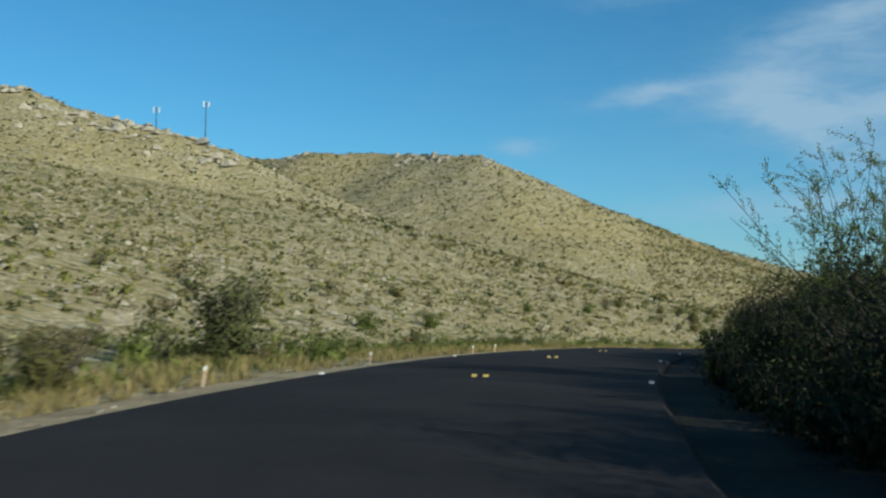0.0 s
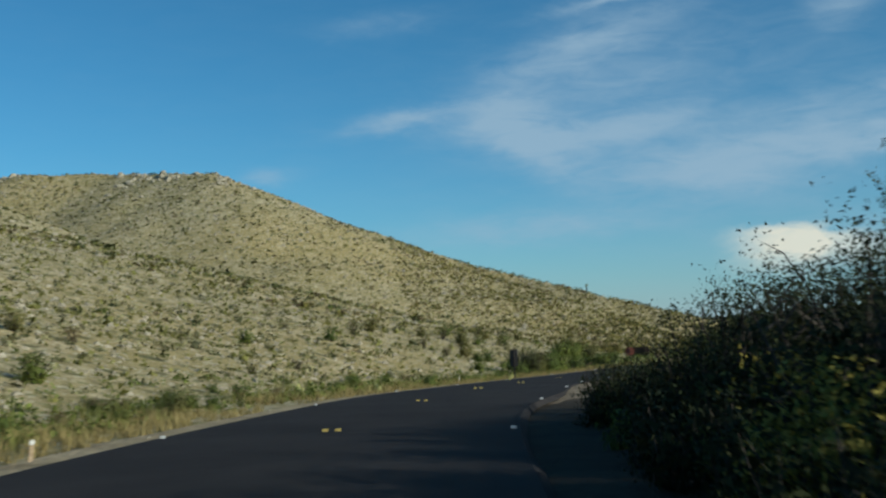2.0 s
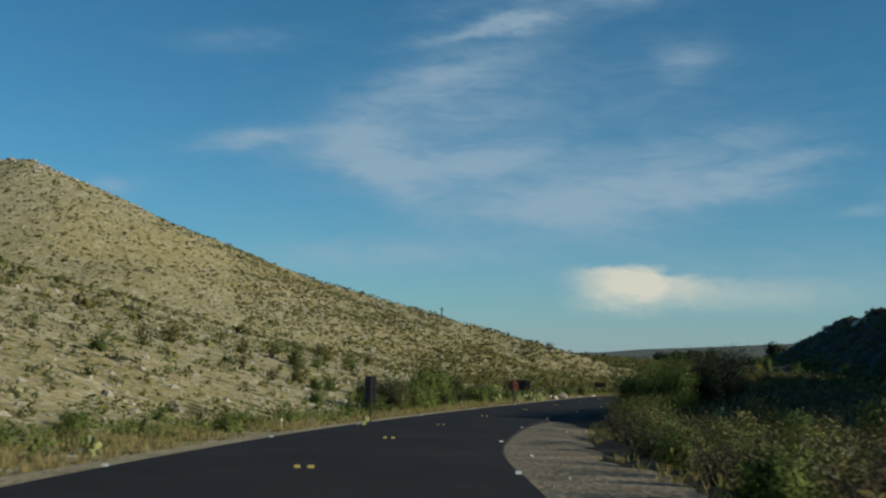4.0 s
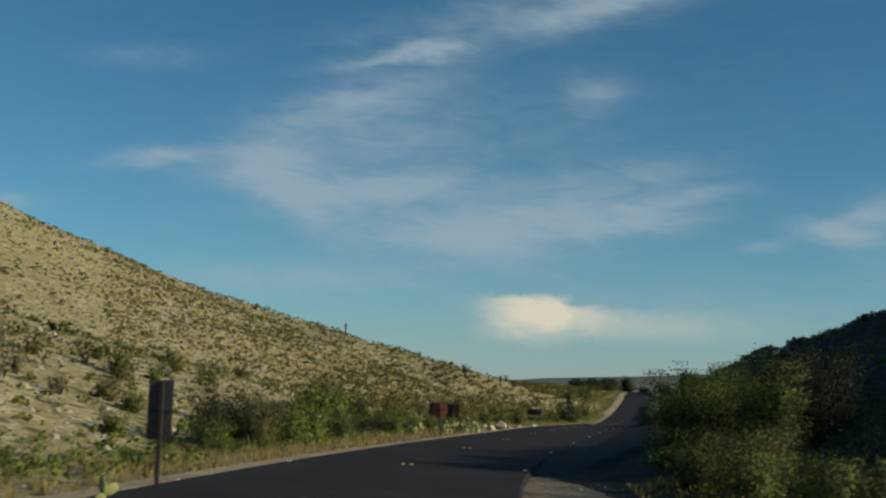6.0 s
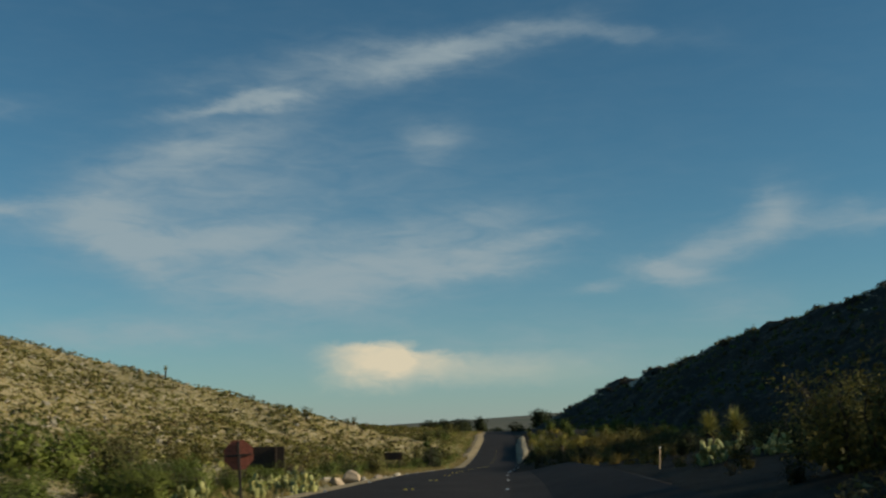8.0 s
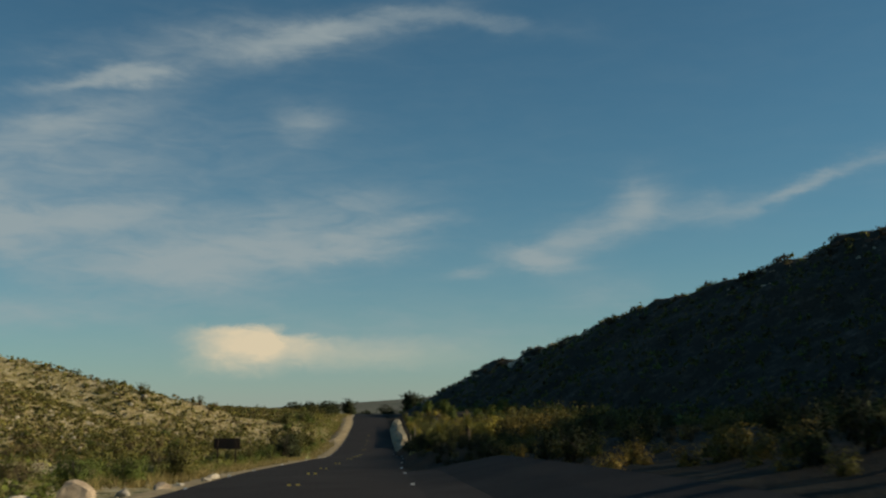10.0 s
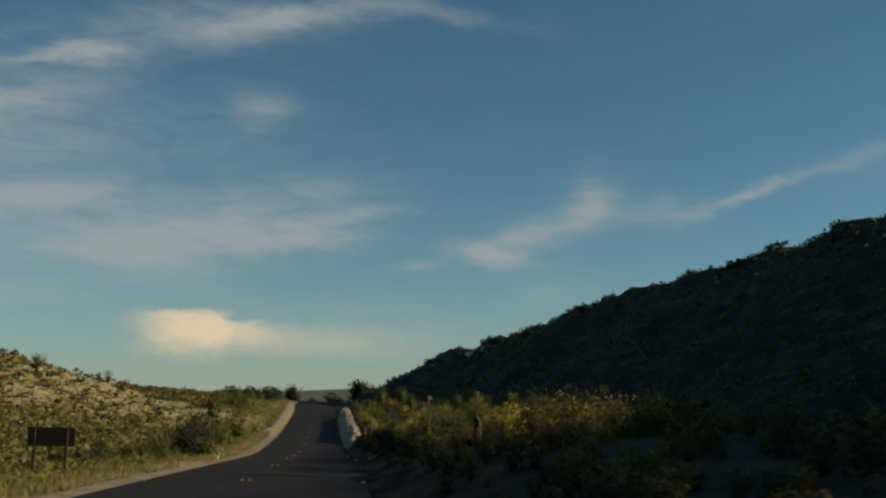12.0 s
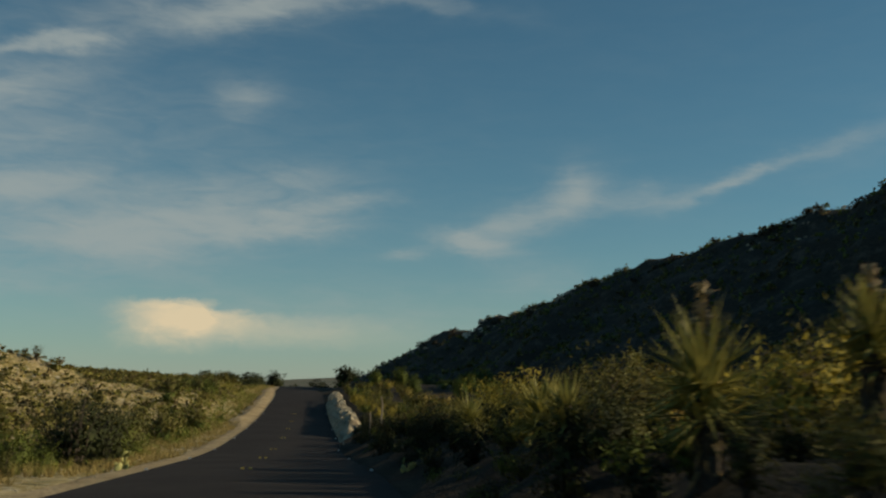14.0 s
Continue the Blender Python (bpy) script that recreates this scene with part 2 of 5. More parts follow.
def gravel_material(name, lo, hi, scale=7.0):
    m, nt, b = material(name, 0.95, 0.15)
    v = nt.nodes.new("ShaderNodeTexVoronoi")
    v.inputs["Scale"].default_value = scale
    g = nt.nodes.new("ShaderNodeNewGeometry")
    nt.links.new(g.outputs["Position"], v.inputs["Vector"])
    n1 = tex_noise(nt, 0.6, 4, 0.65)
    n2 = tex_noise(nt, 5.0, 4, 0.7)
    mid = tuple((a + c) / 2 for a, c in zip(lo, hi))
    col = ramp(nt, n1, [(0.32, lo), (0.5, mid), (0.7, hi)])
    col = mixc(nt, col, ramp(nt, n2, [(0.3, (0.65, 0.63, 0.6)), (0.7, (1.2, 1.2, 1.18))]), 0.8, "MULTIPLY")
    nt.links.new(col, b.inputs["Base Color"])
    bump(nt, b, v.outputs["Distance"], 0.8, 0.04)
    return m


def rock_material(name, lo, hi):
    m, nt, b = material(name, 0.9, 0.2)
    n1 = tex_noise(nt, 2.2, 6, 0.7)
    n2 = tex_noise(nt, 14.0, 4, 0.7)
    col = ramp(nt, n1, [(0.3, lo), (0.6, hi)])
    col = mixc(nt, col, ramp(nt, n2, [(0.3, (0.7, 0.68, 0.65)), (0.7, (1.15, 1.15, 1.12))]), 0.7, "MULTIPLY")
    nt.links.new(col, b.inputs["Base Color"])
    bump(nt, b, mixc(nt, n1, n2, 0.4), 0.8, 0.06)
    return m


def leaf_material(name, dark, light, rough=0.75, through_light=0.24):
    """Leaves: each clump varies by island and each plant by its own chance; some light passes through them."""
    m, nt, b = material(name, rough, 0.25)
    g = nt.nodes.new("ShaderNodeNewGeometry")
    o = nt.nodes.new("ShaderNodeObjectInfo")
    mid = tuple((a + c) / 2 for a, c in zip(dark, light))
    col = ramp(nt, g.outputs["Random Per Island"], [(0.0, dark), (0.5, mid), (1.0, light)])
    tint = ramp(nt, o.outputs["Random"], [(0.0, (0.78, 0.82, 0.8)), (1.0, (1.22, 1.12, 0.95))])
    col = mixc(nt, col, tint, 1.0, "MULTIPLY")
    patch = tex_noise(nt, 1.3, 3, 0.6)
    col = mixc(nt, col, ramp(nt, patch, [(0.35, (0.75, 0.75, 0.7)), (0.65, (1.2, 1.2, 1.1))]), 0.8, "MULTIPLY")
    nt.links.new(col, b.inputs["Base Color"])
    t = nt.nodes.new("ShaderNodeBsdfTranslucent")
    nt.links.new(col, t.inputs[0])
    mx = nt.nodes.new("ShaderNodeMixShader")
    mx.inputs[0].default_value = through_light
    out = nt.nodes["Material Output"]
    nt.links.new(b.outputs[0], mx.inputs[1])
    nt.links.new(t.outputs[0], mx.inputs[2])
    nt.links.new(mx.outputs[0], out.inputs[0])
    return m


def plain_material(name, col, rough=0.6, metal=0.0, wear=0.3, scale=8.0):
    m, nt, b = material(name, rough, 0.4)
    b.inputs["Metallic"].default_value = metal
    n1 = tex_noise(nt, scale, 5, 0.7)
    lo = tuple(c * (1 - wear) for c in col)
    hi = tuple(min(1, c * (1 + wear * 0.5)) for c in col)
    nt.links.new(ramp(nt, n1, [(0.35, lo), (0.65, hi)]), b.inputs["Base Color"])
    bump(nt, b, n1, 0.2, 0.01)
    return m


GROUND = ground_material()
ASPHALT = asphalt_material()
SHOULDER = gravel_material("dusty_shoulder_gravel", (0.27, 0.205, 0.115), (0.50, 0.395, 0.24))
PALE_GRAVEL = gravel_material("pale_limestone_gravel", (0.30, 0.24, 0.16), (0.52, 0.43, 0.30), 4.0)
DIRT = gravel_material("brown_roadside_dirt", (0.15, 0.112, 0.07), (0.31, 0.24, 0.155))
LIMESTONE = rock_material("weathered_limestone", (0.26, 0.22, 0.165), (0.58, 0.52, 0.42))
OUTCROP = rock_material("tan_hill_outcrop", (0.22, 0.19, 0.13), (0.46, 0.405, 0.30))
# ledge rock of the east ridge, its colour darkened for the shaded face
RIDGE_ROCK = rock_material("shaded_weathered_ledge_rock", (0.05, 0.045, 0.037), (0.17, 0.15, 0.12))
RED_ROCK = rock_material("pinkish_boulder_stone", (0.28, 0.20, 0.13), (0.54, 0.43, 0.31))
BARK = plain_material("grey_brown_bark", (0.06, 0.048, 0.036), 0.9, 0, 0.5, 20)
DEAD_WOOD = plain_material("bleached_dead_wood", (0.32, 0.27, 0.21), 0.9, 0, 0.4, 20)
LEAF_OLIVE = leaf_material("olive_leaves", (0.085, 0.086, 0.027), (0.18, 0.172, 0.056))
LEAF_GREEN = leaf_material("fresh_green_leaves", (0.08, 0.11, 0.025), (0.17, 0.21, 0.05))
LEAF_YELLOW = leaf_material("yellow_green_bush_leaves", (0.25, 0.22, 0.045), (0.44, 0.39, 0.10), 0.75, 0.34)
LEAF_OCHRE = leaf_material("ochre_bush_twigs", (0.17, 0.125, 0.035), (0.33, 0.25, 0.078), 0.8, 0.28)
LEAF_DARK = leaf_material("dark_juniper_leaves", (0.016, 0.022, 0.01), (0.05, 0.062, 0.023), 0.85, 0.1)
LEAF_MID = leaf_material("mid_green_shrub_leaves", (0.04, 0.05, 0.02), (0.125, 0.14, 0.055), 0.8, 0.15)
# leaves of the east ridge's bushes, shade put into the colour
LEAF_SHADE = leaf_material("shaded_grey_brown_scrub_leaves", (0.03, 0.025, 0.018), (0.08, 0.066, 0.046), 0.9, 0.05)
LEAF_GREY = leaf_material("grey_sage_leaves", (0.14, 0.14, 0.075), (0.34, 0.33, 0.2), 0.85, 0.15)
LEAF_DRY = leaf_material("brown_dry_twigs", (0.095, 0.073, 0.04), (0.21, 0.165, 0.092), 0.9, 0.15)
STRAW = leaf_material("straw_grass", (0.20, 0.16, 0.068), (0.44, 0.36, 0.175), 0.85, 0.3)
YELLOW_GRASS = leaf_material("yellow_green_grass", (0.15, 0.145, 0.04), (0.36, 0.34, 0.11), 0.85, 0.3)
YUCCA_LEAF = leaf_material("yucca_blades", (0.18, 0.185, 0.06), (0.42, 0.40, 0.15), 0.55, 0.25)
CREAM = plain_material("cream_yucca_flowers", (0.36, 0.28, 0.16), 0.8)
CACTUS = leaf_material("pale_cactus_pads", (0.22, 0.24, 0.09), (0.44, 0.44, 0.21), 0.55, 0.05)
RUST = plain_material("weathered_red_paint", (0.30, 0.095, 0.06), 0.7, 0, 0.35, 12)
BROWN_WOOD = plain_material("dark_brown_stained_wood", (0.055, 0.035, 0.024), 0.8, 0, 0.4, 15)
GALV = plain_material("dull_galvanised_metal", (0.085, 0.078, 0.072), 0.6, 0.5, 0.3, 10)
STEEL = plain_material("dark_steel_post", (0.06, 0.05, 0.045), 0.7, 0.5, 0.4, 20)
TAB_WHITE = plain_material("white_reflector_plastic", (0.75, 0.74, 0.70), 0.4, 0, 0.15, 30)
TAB_YELLOW = plain_material("yellow_reflector_plastic", (0.68, 0.52, 0.14), 0.4, 0, 0.15, 30)
STAKE = plain_material("raw_wood_stake", (0.50, 0.36, 0.23), 0.85, 0, 0.3, 25)


# ---- mesh helpers ----
def mesh_data(name, verts, faces, mat, smooth=False):
    me = bpy.data.meshes.new(name)
    me.from_pydata(verts if isinstance(verts, list) else verts.tolist(), [], faces if isinstance(faces, list) else faces.tolist())
    me.materials.append(mat)
    if smooth:
        me.polygons.foreach_set("use_smooth", [True] * len(me.polygons))
    me.update()
    return me


def crown_data(name, verts, faces, outward, mat):
    """Leaf sprays, one triangle each, wound and shaded along the outward direction of the crown that they belong to."""
    v = np.asarray(verts, float).reshape(-1, 3, 3)
    n = np.cross(v[:, 1] - v[:, 0], v[:, 2] - v[:, 0])
    n /= np.linalg.norm(n, axis=1)[:, None] + 1e-12
    o = outward / (np.linalg.norm(outward, axis=1)[:, None] + 1e-9)
    turn = (n * o).sum(axis=1) < 0
    v[turn] = v[turn][:, ::-1]
    n[turn] *= -1
    soft = 0.68 * o + 0.32 * n
    soft /= np.linalg.norm(soft, axis=1)[:, None] + 1e-9
    me = mesh_data(name, v.reshape(-1, 3), faces, mat, True)
    me.normals_split_custom_set_from_vertices(np.repeat(soft, 3, axis=0).tolist())
    return me


def part(name, me, parent, label="", m=None):
    ob = new(name, me)
    ob.parent = parent
    if m is not None:
        ob.matrix_basis = m
    if label:
        ob["label"] = label
    return ob


def from_bm(name, bm, mat, smooth=False):
    me = bpy.data.meshes.new(name)
    bm.normal_update()
    bm.to_mesh(me)
    bm.free()
    me.materials.append(mat)
    if smooth:
        me.polygons.foreach_set("use_smooth", [True] * len(me.polygons))
    return me


def box_bm(sx, sy, sz, m=Matrix.Identity(4), bev=0.0, bm=None):
    bm = bm or bmesh.new()
    r = bmesh.ops.create_cube(bm, size=1.0, matrix=m @ Matrix.Diagonal((sx, sy, sz, 1)))
    if bev:
        es = {e for v in r["verts"] for e in v.link_edges}
        bmesh.ops.bevel(bm, geom=list(es), offset=bev, segments=2, affect="EDGES", profile=0.7)
    return bm


def smooth_step(a, b, x):
    t = np.clip((x - a) / (b - a), 0, 1)
    return t * t * (3 - 2 * t)


def vnoise(x, y, seed=0):
    """Smooth value noise on a unit lattice, about -1 to 1."""
    xi, yi = np.floor(x).astype(np.int64), np.floor(y).astype(np.int64)
    fx, fy = x - xi, y - yi
    fx, fy = fx * fx * (3 - 2 * fx), fy * fy * (3 - 2 * fy)

    def h(i, j):
        n = (i * 374761393 + j * 668265263 + seed * 1274126177) & 0x7FFFFFFF
        n = ((n ^ (n >> 13)) * 1274126177) & 0x7FFFFFFF
        return ((n ^ (n >> 16)) & 0xFFFF) / 32767.5 - 1

    return (h(xi, yi) * (1 - fx) + h(xi + 1, yi) * fx) * (1 - fy) + (h(xi, yi + 1) * (1 - fx) + h(xi + 1, yi + 1) * fx) * fy


def fbm(x, y, scale, octaves=4, seed=0, gain=0.5):
    out, amp = 0, 1.0
    for k in range(octaves):
        out = out + amp * vnoise(x / scale, y / scale, seed + k * 7)
        scale, amp = scale * 0.5, amp * gain
    return out


# ---- the road's line and the lie of the land ----
# x, y and z of the road's middle, and the asphalt's width to its left and right
ROAD_LINE = [(-2.04, -60.00, 0.29, 3.23, 3.29), (-2.14, -25.00, 0.15, 3.21, 3.29), (-2.27, 0.00, 0.02, 3.15, 3.29), (-2.23, 13.71, -0.01, 3.24, 3.28), (-1.49, 26.83, -0.16, 3.12, 3.26),
             (-0.12, 39.44, -0.41, 3.05, 3.24), (2.04, 52.03, -0.73, 2.99, 3.14), (4.93, 64.42, -1.10, 3.29, 3.68), (8.51, 76.86, -1.56, 3.37, 3.18), (12.72, 89.21, -1.99, 3.30, 3.20),
             (17.77, 101.45, -2.38, 3.30, 3.18), (23.68, 113.46, -2.67, 3.24, 3.22), (30.31, 125.11, -2.84, 2.91, 3.23), (37.05, 136.53, -3.00, 2.67, 3.12), (43.70, 148.10, -3.24, 2.70, 3.01),
             (50.28, 159.91, -3.57, 2.83, 3.23), (56.98, 171.67, -3.97, 3.03, 3.42), (70.99, 195.12, -4.61, 2.80, 3.56), (83.54, 217.21, -5.39, 2.98, 3.40), (92.62, 232.60, -5.39, 3.08, 3.35),
             (107.13, 257.78, -4.95, 3.08, 3.25), (121.97, 283.51, -3.78, 3.05, 3.16), (134.51, 305.53, -2.84, 3.15, 3.24), (144.94, 324.92, -2.22, 3.23, 3.25), (156.90, 345.79, -1.55, 3.26, 3.31),
             (169.87, 370.81, -1.38, 3.27, 3.30), (178.23, 387.88, -1.97, 3.28, 3.30), (189.94, 410.03, -3.47, 3.30, 3.30), (205.70, 438.17, -5.56, 3.30, 3.30)]
HALF = 3.3


def spline(points, step):
    p = np.array(points, float)
    p = np.vstack([2 * p[0] - p[1], p, 2 * p[-1] - p[-2]])
    out = []
    for i in range(1, len(p) - 2):
        n = max(2, int(np.linalg.norm(p[i + 1] - p[i]) / step))
        for k in range(n):
            t = k / n
            a, b, c, d = p[i - 1:i + 3]
            out.append(0.5 * (2 * b + (c - a) * t + (2 * a - 5 * b + 4 * c - d) * t * t + (3 * b - a - 3 * c + d) * t ** 3))
    out.append(p[-2])
    return np.array(out)


ROAD = spline(ROAD_LINE, 1.5)
EDGE = ROAD[:, 3:5] - HALF          # how far each edge of the asphalt lies outside the usual half width
ROAD = ROAD[:, :3]
_tan = np.gradient(ROAD[:, :2], axis=0)
_tan /= np.linalg.norm(_tan, axis=1)[:, None]
RIGHT = np.stack([_tan[:, 1], -_tan[:, 0]], -1)
STATION = np.concatenate([[0], np.cumsum(np.linalg.norm(np.diff(ROAD[:, :2], axis=0), axis=1))])


def road_frame(x, y):
    """Offset to the right of the road's middle, the road's height there, and the y of the nearest road point."""
    x, y = np.atleast_1d(np.asarray(x, float)), np.atleast_1d(np.asarray(y, float))
    d, z, yy = np.empty_like(x), np.empty_like(x), np.empty_like(x)
    for a in range(0, len(x), 20000):
        s = slice(a, a + 20000)
        dx, dy = x[s, None] - ROAD[None, :, 0], y[s, None] - ROAD[None, :, 1]
        k = np.argmin(dx * dx + dy * dy, axis=1)
        i = np.arange(len(k))
        side = dx[i, k] * RIGHT[k, 0] + dy[i, k] * RIGHT[k, 1]
        far = np.sqrt(dx[i, k] ** 2 + dy[i, k] ** 2)
        d[s] = np.where(side < 0, -far, far)
        z[s], yy[s] = ROAD[k, 2], ROAD[k, 1]
    return d, z, yy


MESA = [(-330, 420, 58.7), (-140, 385, 52.4), (-124, 379, 51.1), (-107, 373, 50.7), (-91, 367, 52.0), (-68, 370, 52.0), (-56, 361, 50.5), (-45, 351, 49.4), (-33, 342, 47.7), (-27, 342, 44.9), (-10, 352, 36.4),
        (2, 350, 31.4), (15, 349, 27.0), (28, 336, 22.6), (40, 322, 17.6), (52, 310, 13.2), (63, 297, 9.2), (80, 283, 3.6), (100, 272, -2.1)]
SPUR = [(-80, 262, 34.8), (-88, 266, 39.1), (-108, 269, 44.9), (-120, 272, 47.9), (-133, 275, 51.5), (-150, 280, 57.7), (-168, 282, 59.0), (-185, 285, 60.3), (-260, 300, 73.6)]
# south of y 150 the crest is unseen, raised to shade the eastern roadside
EAST_RIDGE = [(352, 690, -4.2), (318, 590, 1.5), (286, 492, 12.1), (278, 470, 15.8), (270, 447, 15.8), (262, 425, 16.6), (257, 396, 22.2), (252, 368, 25.3), (248, 345, 28.0), (245, 322, 30.1), (240, 284, 35.6),
              (239, 257, 36.7), (238, 230, 39.5), (239, 177, 43.0), (240, 150, 47.0), (243, 91, 63.2), (244, 77, 66.8), (245, 57, 72.5), (245, 50, 74.9), (246, 0, 83.5), (247, -19, 87.5), (248, -47, 93.2), (250, -98, 97.0), (252, -220, 97.0)]


def ridge_height(x, y, line, slope, foot, rough):
    """Height of a hill whose crest follows the line: the flanks fall away with the slope, and flatten towards the foot."""
    best = np.full(len(x), -99.0)
    for (ax, ay, az), (bx, by, bz) in zip(line, line[1:]):
        vx, vy = bx - ax, by - ay
        t = np.clip(((x - ax) * vx + (y - ay) * vy) / (vx * vx + vy * vy), 0, 1)
        d = np.hypot(x - ax - t * vx, y - ay - t * vy)
        fall = np.where(d < 70, slope * d, slope * 70 + foot * (d - 70))
        best = np.maximum(best, az + t * (bz - az) - fall + (0.35 + 1.15 * np.minimum(1, d / 45)) * rough)
    return best


def height(x, y):
    x, y = np.atleast_1d(np.asarray(x, float)), np.atleast_1d(np.asarray(y, float))
    d, zr, yr = road_frame(x, y)
    a = np.abs(d)
    # banks and flats beside the road
    left = np.where(d < 0, 1.0, 0.0)
    wash = (0.27 - 0.21 * smooth_step(120, 190, yr)) * np.clip(-d - 9.5, 0, 70) * left
    bank_l = 1.5 * smooth_step(6.0, 10.5, -d) * smooth_step(245, 272, yr) * (1 - smooth_step(318, 335, yr)) * left
    flat_r = (0.5 * smooth_step(6, 20, d) - 1.0 * smooth_step(40, 120, d)) * (1 - left)
    # the turnout climbs away from the road; past it a bank stands over the road
    rise_r = (0.62 * smooth_step(4.0, 7.5, d) + 0.5 * smooth_step(7.8, 10.5, d)) * smooth_step(100, 113, yr) * (1 - smooth_step(158, 174, yr)) * (1 - left)
    beyond = smooth_step(160, 178, yr) * (1 - smooth_step(300, 335, yr)) * (1 - left)
    rise_r = rise_r + 1.15 * smooth_step(3.6, 5.6, d) * beyond
    base = zr + wash + bank_l + flat_r + rise_r - 0.10
    far = smooth_step(90, 420, a)
    plain = -5.0 + fbm(x, y, 180.0, 3, 3) * 1.5
    dist = np.hypot(x, y)
    # far low mesas that rise towards the east
    bearing = np.degrees(np.arctan2(x, y))
    plain = plain + (10.0 + 4.9 * np.clip(bearing - 21.0, 0, 15) + 5.0 * fbm(x, y, 700.0, 3, 45)) * smooth_step(1700, 4000, dist)
    base = base * (1 - far) + plain * far
    base = base + (fbm(x, y, 14.0, 3, 11) * 0.28) * smooth_step(4.5, 12, a)
    # hills
    rough = fbm(x, y, 38.0, 5, 21, 0.46)
    mesa = ridge_height(x, y, MESA, 0.43, 0.32, rough)
    spur = ridge_height(x, y, SPUR, 0.44, 0.42, rough)
    step = np.tanh(3.0 * fbm(x, y, 30.0, 2, 91)) * 1.2 + 1.3 * np.tanh(2.5 * fbm(x, y, 13.0, 2, 95)) + 0.6 * fbm(x, y, 5.0, 2, 97)
    east = ridge_height(x, y, EAST_RIDGE, 0.55, 0.36, rough) + step * smooth_step(130, 200, y)
    hill = np.maximum(np.maximum(mesa, spur), east)
    ledge = hill + 0.07 * np.sin(hill * 1.35 + rough * 4.0) + 0.2 * fbm(x, y, 5.0, 3, 31)
    k = 2.5
    h = np.clip(0.5 + 0.5 * (ledge - base) / k, 0, 1)
    z = base * (1 - h) + ledge * h + k * h * (1 - h) * 0.4
    # under the roadway the land is cut level
    cut = 1 - smooth_step(HALF + 0.9 - 0.5 * beyond, HALF + 3.6 - 1.5 * beyond, a)
    return z * (1 - cut) + (zr - 0.16) * cut


def graded(lo, hi, a, b, fine, grow):
    """Coordinates that are fine between a and b and widen outwards."""
    mid = list(np.arange(a, b + 0.01, fine))
    out, s, v = [], fine, b
    while v < hi:
        s *= grow
        v += s
        out.append(min(v, hi))
    low, s, v = [], fine, a
    while v > lo:
        s *= grow
        v -= s
        low.append(max(v, lo))
    return np.array(low[::-1] + mid + out)


def build_ground():
    xs = graded(-4300, 4300, -130, 265, 2.4, 1.12)
    ys = graded(-900, 4300, -20, 400, 2.4, 1.12)
    gx, gy = np.meshgrid(xs, ys)
    x, y = gx.ravel(), gy.ravel()
    v = np.stack([x, y, height(x, y)], -1)
    nx, ny = len(xs), len(ys)
    i = (np.arange(ny - 1)[:, None] * nx + np.arange(nx - 1)[None, :]).ravel()
    f = np.stack([i, i + 1, i + nx + 1, i + nx], -1)
    me = mesh_data("ground", v, f, GROUND, True)
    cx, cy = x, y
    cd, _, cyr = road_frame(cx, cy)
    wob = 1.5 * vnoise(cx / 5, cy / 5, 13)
    # the ridge's flank, where scrub and shade are both painted in
    scrub_shade = (cx > 120) & (cx < 420) & (cy < 720) & (cy > -300) & (ridge_height(cx, cy, EAST_RIDGE, 0.55, 0.36, np.zeros(len(cx))) > -9.0 + 2.0 * vnoise(cx / 9, cy / 9, 3)) & (cd > 30)
    # ground under and beside the eastern brush, painted dark for its shade
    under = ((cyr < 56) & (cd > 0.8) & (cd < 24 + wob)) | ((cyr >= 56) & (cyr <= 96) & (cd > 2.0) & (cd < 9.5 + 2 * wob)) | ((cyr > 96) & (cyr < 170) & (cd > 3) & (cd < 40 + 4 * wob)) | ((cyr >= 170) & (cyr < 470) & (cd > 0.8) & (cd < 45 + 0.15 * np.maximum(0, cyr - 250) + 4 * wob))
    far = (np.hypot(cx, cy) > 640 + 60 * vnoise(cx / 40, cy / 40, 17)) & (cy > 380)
    for key, mask in (("brush_shade", under), ("scrub_shade", scrub_shade), ("plain", far)):
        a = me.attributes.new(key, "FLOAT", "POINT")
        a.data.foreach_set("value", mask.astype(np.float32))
    ob = new("ground", me)
    tagged(ob, "dry stony desert ground with sparse yellow grass", "ground", kind="structure")


